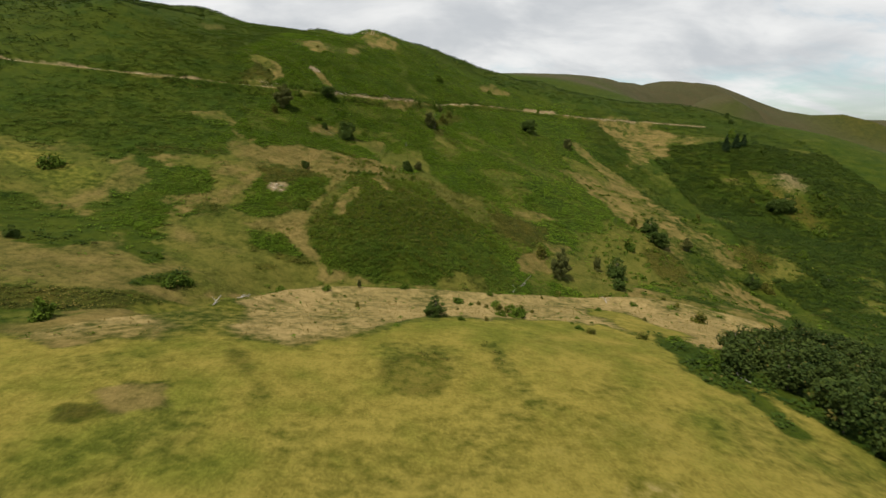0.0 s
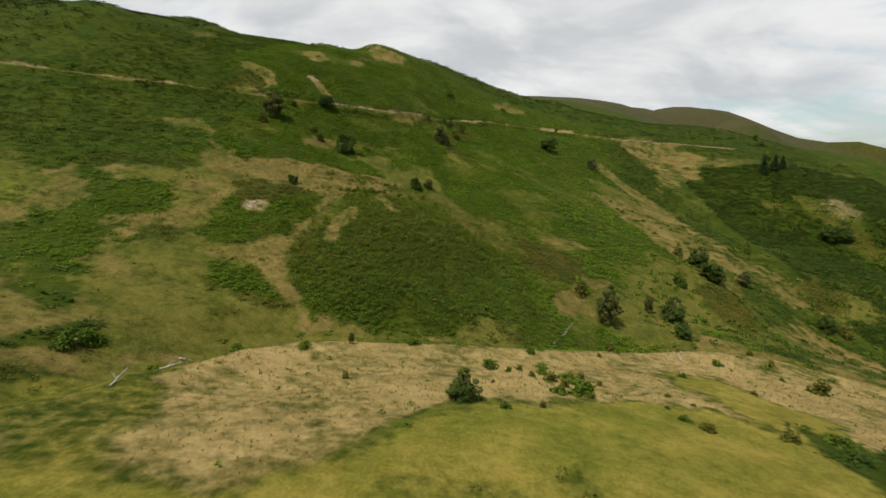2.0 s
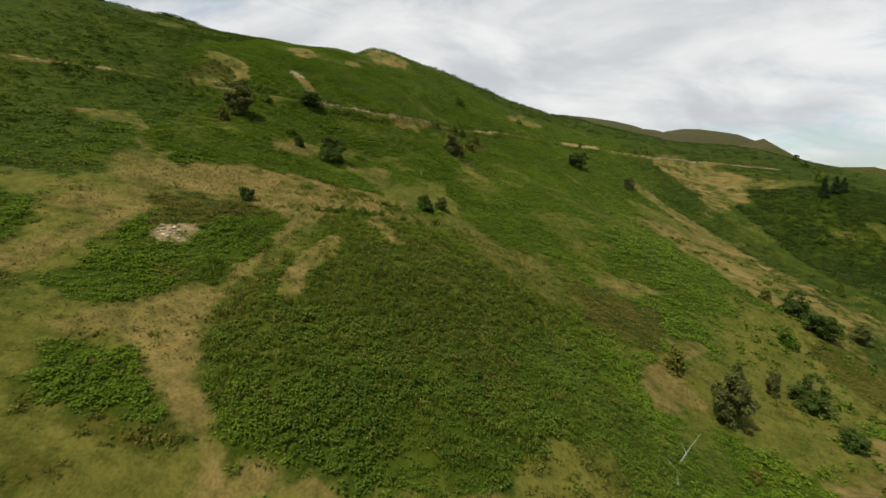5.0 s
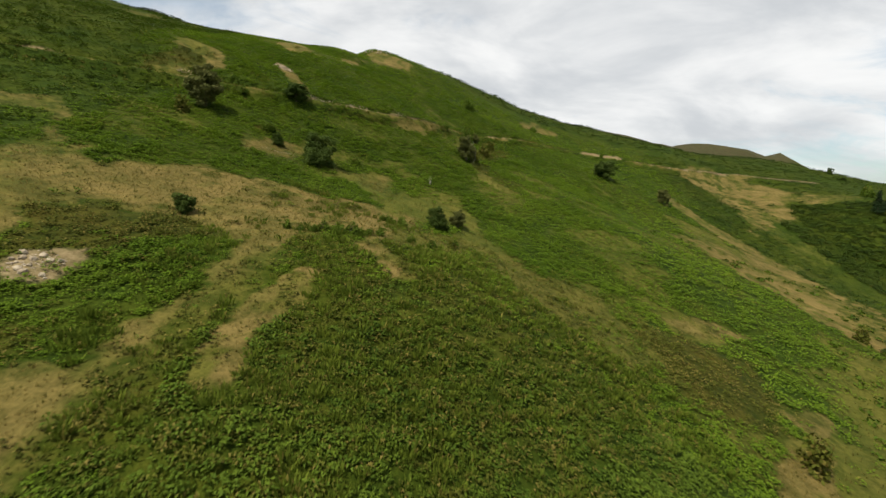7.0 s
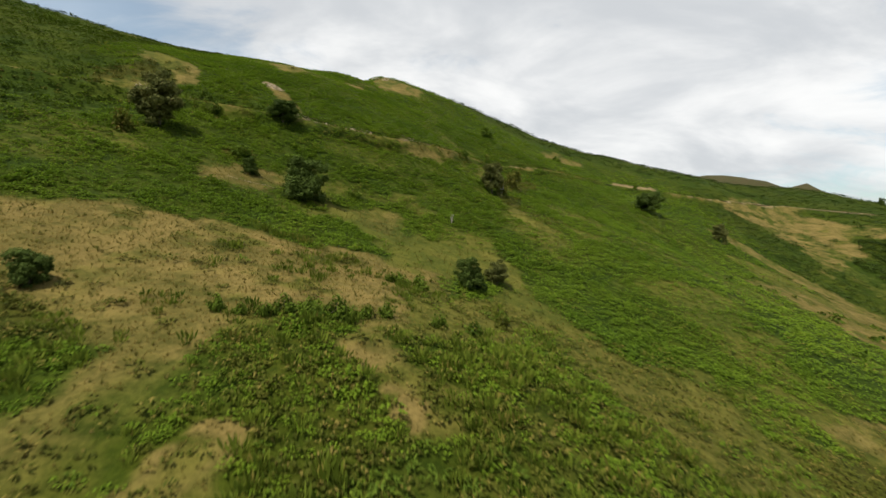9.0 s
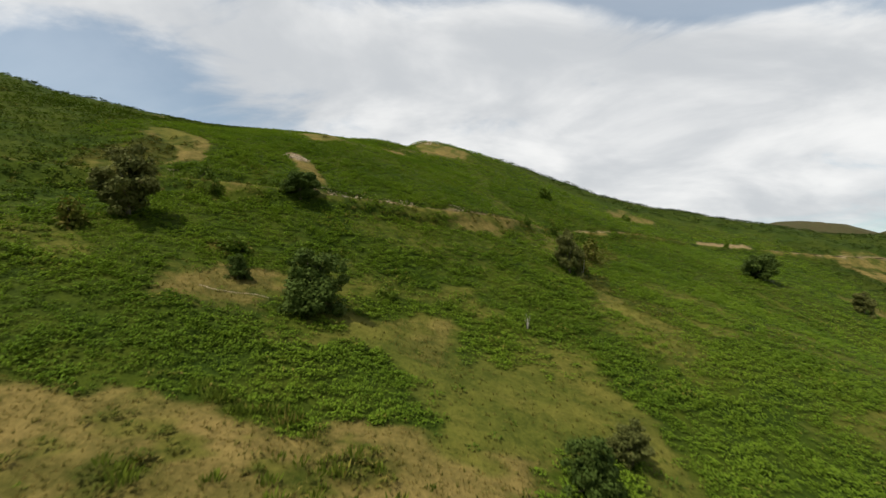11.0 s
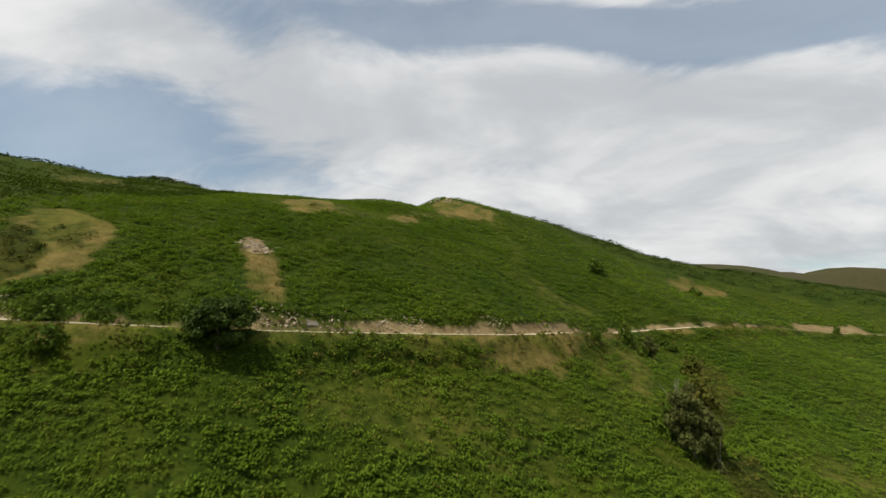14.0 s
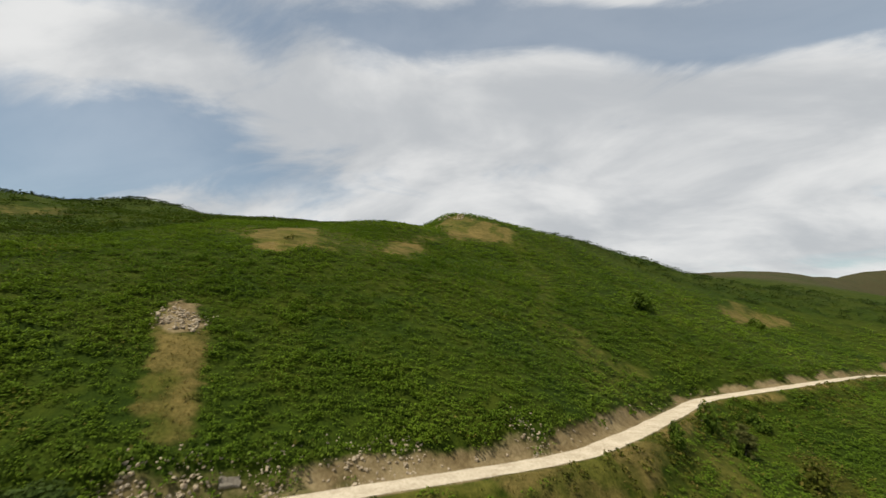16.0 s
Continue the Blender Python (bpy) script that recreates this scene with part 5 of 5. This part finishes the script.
for x, y, tall, wide in (
    (69.3, 167.3, 1.2, 1.9), (36.6, 146.2, 1.4, 2.3), (30.9, 140.8, 0.9, 1.5), (56.0, 156.2, 1.0, 1.7), (56.4, 124.9, 1.0, 1.8), (37.3, 110.9, 0.6, 1.0), (31.7, 108.0, 0.7, 1.2), (34.7, 114.6, 0.8, 1.3), (73.2, 141.3, 0.9, 1.5), (42.3, 166.9, 2.4, 3.7),
    (10.5, 125.0, 1.2, 2.2), (12.2, 120.6, 1.1, 2.0), (17.0, 115.2, 1.5, 2.6), (21.0, 114.6, 1.6, 2.8),
):
    plant("shrub", x, y, tall, wide)
# gorse bushes at the upper edge of the mound
for x, y, tall, wide in (
    (-41.0, 204.1, 1.6, 2.1), (-36.8, 204.2, 1.4, 1.8), (-35.6, 205.4, 1.9, 2.5), (-33.7, 206.3, 1.7, 2.3), (-31.0, 206.4, 2.2, 2.9), (-28.6, 207.8, 1.5, 2.0), (-26.9, 209.8, 1.6, 2.1), (-21.5, 211.2, 1.6, 2.2),
    (-17.9, 212.7, 1.7, 2.3), (-27.3, 227.0, 1.9, 2.8), (-24.8, 227.4, 2.2, 3.3), (-28.6, 227.0, 1.5, 2.2), (-13.9, 224.9, 1.7, 2.6), (-38.8, 203.8, 1.1, 1.5), (-29.6, 206.1, 1.6, 2.2), (-32.2, 205.3, 1.4, 1.9),
):
    plant("shrub", x, y, tall, wide, random.randrange(2))
# brown heathery bushes by the bare stems and along the track
for x, y, tall, wide in ((3.1, 353.2, 4.4, 6.6), (-0.5, 336.7, 5.4, 6.9), (-5.1, 319.8, 4.4, 4.4)):
    plant("shrub", x, y, tall, wide, 2)
for x, y, tall, wide in ((4.5, 375.5, 3.2, 5.4), (-7.8, 362.5, 4.6, 4.5), (-17.1, 344.4, 3.2, 3.6)):
    plant("shrub", x, y, tall, wide, 0)
# the dense grove on the falling ground
GROVE = np.array([(54, 90), (52, 77), (60, 70), (57, 58), (70, 46), (130, 60), (175, 140), (126, 142), (92, 124), (70, 106)], float)
stood = []
for _ in range(4000):
    x, y = random.uniform(50, 176), random.uniform(44, 144)
    if len(stood) < 95 and inside(np.array([x]), np.array([y]), GROVE)[0] > 0.5 and all(math.hypot(x - a, y - b) > 5.2 for a, b in stood):
        stood.append((x, y))
        plant("wood", x, y, random.uniform(7.0, 9.6), random.uniform(7.4, 10.0))


# ---- stones, dead wood and small marks ----
def stone_form(seed, size):
    """An angular, worn stone."""
    r = np.random.default_rng(seed)
    bm = bmesh.new()
    bmesh.ops.create_icosphere(bm, subdivisions=1, radius=size)
    flat = r.uniform(0.45, 0.8)
    for v in bm.verts:
        v.co = Vector((v.co.x * r.uniform(0.75, 1.3), v.co.y * r.uniform(0.6, 1.1), v.co.z * flat * r.uniform(0.7, 1.2)))
    me = bpy.data.meshes.new("stone")
    bm.to_mesh(me)
    bm.free()
    me.materials.append(STONE)
    return me


STONES = [stone_form(k, 0.5) for k in range(7)]


def stone(x, y, size, label="pale angular limestone block lying on the slope", group=""):
    ob = new("stone", STONES[random.randrange(len(STONES))])
    ob.matrix_basis = pose(x, y, on_ground(x, y) + size * 0.12, random.uniform(-25, 25), random.uniform(-25, 25), random.uniform(0, 360)) @ Matrix.Diagonal((size, size, size, 1))
    return tagged(ob, label, "stone", group)


for k in range(64):
    a, q = random.uniform(0, 6.28), random.random() ** 0.6
    stone(-82.4 + 4.0 * q * math.cos(a), 326.6 + 3.0 * q * math.sin(a), random.uniform(0.3, 0.9), "pale rubble stone in the hillside scar", "rubble in the scar")
for k in range(22):
    stone(-61.6 + random.uniform(-2.6, 2.6), 179.8 + random.uniform(-1.8, 1.8), random.uniform(0.3, 1.1), "weathered pale rock of a small outcrop", "rocks of the outcrop")
for k in range(24):
    stone(-67.5 + random.uniform(-9, 9), 480 + random.uniform(-6, 6), random.uniform(0.6, 1.6), "grey rock on the rounded summit", "rocks of the summit")
for k in range(12):
    stone(-95 + random.uniform(-5, 5), 460 + random.uniform(-3, 3), random.uniform(0.6, 1.5), "grey rock on the ridge line", "rocks of the ridge")
# rubble in the bank above the track
side_way = np.array([ROAD[k + 1] - ROAD[k] for k in range(len(ROAD) - 1)])
for k in range(50):
    i = random.randrange(len(side_way))
    while not (-100 < ROAD[i][0] < 12):
        i = random.randrange(len(side_way))
    n = np.array([-side_way[i][1], side_way[i][0]]) / np.hypot(*side_way[i][:2])
    off = random.uniform(2.5, 4.6)
    stone(ROAD[i][0] + n[0] * off, ROAD[i][1] + n[1] * off, random.uniform(0.2, 0.6), "pale broken stone in the cut bank of the track", "stones of the cut bank")

# heaps of broken rock at the foot of the cut
for x, y, wide, count in ((-68.0, 304.6, 2.6, 24), (-64.8, 307.4, 2.4, 20), (-59.7, 311.6, 2.0, 10), (-53.4, 317.0, 2.2, 14), (-49.2, 320.8, 2.0, 12), (-36.2, 332.4, 2.0, 8), (-101.0, 287.4, 3.6, 22), (-95.0, 289.0, 2.4, 8)):
    for k in range(count):
        stone(x + random.gauss(0, wide * 0.5), y + random.gauss(0, wide * 0.4), random.uniform(0.2, 0.75), "pale broken rock heaped in the cut bank", "stones of the cut bank")

# finer rubble between the blocks
SHARDS = []
for k in range(6):
    r = np.random.default_rng(200 + k)
    shard = bmesh.new()
    bmesh.ops.create_icosphere(shard, subdivisions=1, radius=1.0)
    co = np.array([v.co[:] for v in shard.verts]) * r.uniform(0.6, 1.25, (len(shard.verts), 3)) * np.array([1.0, 0.8, 0.6])
    SHARDS.append((co, np.array([[v.index for v in f.verts] for f in shard.faces])))
    shard.free()
for middles, spread, count, label in (
    (((-68.0, 304.6), (-64.8, 307.4), (-59.7, 311.6), (-53.4, 317.0), (-49.2, 320.8), (-36.2, 332.4), (-101.0, 287.4), (-95.0, 289.0)), 1.5, 900, "pale broken rubble along the cut bank"),
    (((-82.4, 326.8),), 1.6, 260, "pale rubble of the hillside scar"),
    (((-61.6, 180.0),), 1.3, 90, "weathered rubble of a small outcrop"),
):
    pick = rng.integers(0, len(middles), count)
    p = np.array(middles)[pick] + rng.normal(size=(count, 2)) * spread
    p = p[road_near(p[:, 0], p[:, 1])[0] > 2.4]
    scatter("rubble", label, "rubble", p, 0.07 + 0.2 * rng.random(len(p)) ** 2, SHARDS, STONE, 0.02)


def slab():
    bm = bmesh.new()
    bmesh.ops.create_cube(bm, size=1.0)
    bmesh.ops.scale(bm, verts=bm.verts, vec=(1.7, 0.4, 0.9))
    bmesh.ops.subdivide_edges(bm, edges=list(bm.edges), cuts=2, use_grid_fill=True)
    r = random.Random(5)
    for v in bm.verts:
        v.co += Vector((r.uniform(-0.14, 0.14), r.uniform(-0.06, 0.06), r.uniform(-0.12, 0.12)))
    me = bpy.data.meshes.new("rock_slab")
    bm.to_mesh(me)
    bm.free()
    me.materials.append(SLAB)
    ob = tagged(new("rock_slab", me), "smooth grey rock slab in the cut bank", "rock")
    x, y = -62.5, 309.3
    ob.matrix_basis = pose(x, y, on_ground(x, y) - 0.05, -38, 9, 44)


slab()


def cairn(x, y):
    """A small heap of stones on the summit."""
    heap = tagged(new("cairn"), "small dark cairn of piled stones on the summit", "cairn")
    heap.matrix_basis = pose(x, y, on_ground(x, y))
    for dx, dy, z, size in ((-0.5, 0, 0.1, 1.1), (0.5, 0.2, 0.1, 1.2), (0, -0.4, 0.15, 1.0), (0.1, 0.3, 0.6, 1.0), (-0.1, 0, 1.0, 0.8), (0.05, 0.05, 1.4, 0.6)):
        ob = part("stone", STONES[random.randrange(len(STONES))], heap)
        ob.matrix_basis = pose(dx, dy, z, 0, 0, random.uniform(0, 360)) @ Matrix.Diagonal((size, size, size, 1))


cairn(-67.0, 475.4)


def dead_branch(x, y, length, turn, forks, seed, rise=0.12, label="bleached fallen branch lying on the slope"):
    """A bare grey branch with side twigs."""
    r = np.random.default_rng(seed)
    ob = tagged(new("dead_branch"), label, "branch")
    slope = (on_ground(x + math.cos(radians(turn)) * length, y + math.sin(radians(turn) * length)) - on_ground(x, y)) / length
    way = np.array([1, 0, slope + rise])
    pts = [way * length * t + np.array([0, r.uniform(-0.05, 0.05) * length, 0.1]) for t in (0, 0.35, 0.7, 1)]
    co, tri = tube(pts, (0.17, 0.13, 0.08, 0.03), 6)
    part("bough", mesh_of("bough", co, tri, 3, DEADWOOD), ob)
    for k in range(forks):
        t = 0.25 + 0.65 * k / forks
        a = way * length * t + np.array([0, 0, 0.1])
        b = a + np.array([r.uniform(0.1, 0.3), r.choice((-1, 1)) * r.uniform(0.15, 0.32), r.uniform(0.05, 0.3)]) * length
        co, tri = tube((a, (a + b) / 2 + np.array([0, 0, 0.08]), b), (0.07, 0.05, 0.02), 5)
        part("twig", mesh_of("twig", co, tri, 3, DEADWOOD), ob)
    ob.matrix_basis = pose(x, y, on_ground(x, y), 0, 0, turn)


dead_branch(24.2, 157.0, 15.0, 61, 2, 1, 0.16)
dead_branch(-46.0, 103.0, 3.2, 20, 5, 2)
dead_branch(-50.5, 116.0, 3.4, -25, 4, 3)
dead_branch(-46.5, 93.5, 3.2, 100, 5, 4)
dead_branch(57.0, 79.0, 4.0, 150, 4, 5)
dead_branch(53.6, 148.5, 4.5, 80, 5, 6)
dead_branch(58.0, 158.0, 4.0, 200, 4, 7)


def bare_stems(x, y, tall, seed):
    """A clump of bleached upright dead stems."""
    r = np.random.default_rng(seed)
    ob = tagged(new("dead_tree"), "bleached bare dead stems standing in bracken", "dead tree")
    for k in range(4):
        a = r.uniform(0, 6.28)
        lean = r.uniform(0.1, 0.35) * tall
        end = np.array([math.cos(a) * lean, math.sin(a) * lean, tall * r.uniform(0.6, 1.0)])
        co, tri = tube(((0, 0, -0.3), end * 0.5 + np.array([0.1, 0, 0.1]), end), (0.055, 0.04, 0.015), 5)
        part("stem", mesh_of("stem", co, tri, 3, DEADWOOD), ob)
    ob.matrix_basis = pose(x, y, on_ground(x, y))


bare_stems(-7.0, 331.0, 5.5, 1)
bare_stems(-21.1, 277.0, 2.6, 2)
bare_stems(-6.0, 315.0, 6.0, 3)


def worn_path():
    """A narrow bare sheep track in the straw grass."""
    line = smooth_line([(-64, 254.2, 0), (-61.5, 255.2, 0), (-58.5, 257.2, 0), (-56.4, 258.4, 0)], 0.5)
    rows = []
    for k, p in enumerate(line):
        d = line[min(k + 1, len(line) - 1)] - line[max(k - 1, 0)]
        n = np.array([-d[1], d[0]]) / np.hypot(d[0], d[1])
        w = 0.04 + 0.03 * random.random()
        for o in (-w, 0, w):
            x, y = p[0] + n[0] * o, p[1] + n[1] * o
            rows.append((x, y, on_ground(x, y) + 0.06))
    i = np.arange(len(rows)).reshape(-1, 3)
    quads = np.stack([i[:-1, :-1], i[:-1, 1:], i[1:, 1:], i[1:, :-1]], -1).reshape(-1, 4)
    tagged(new("path", mesh_of("path", np.array(rows), quads, 4, STONE)), "narrow bare footpath worn into dry grass", "path", kind="structure")


worn_path()
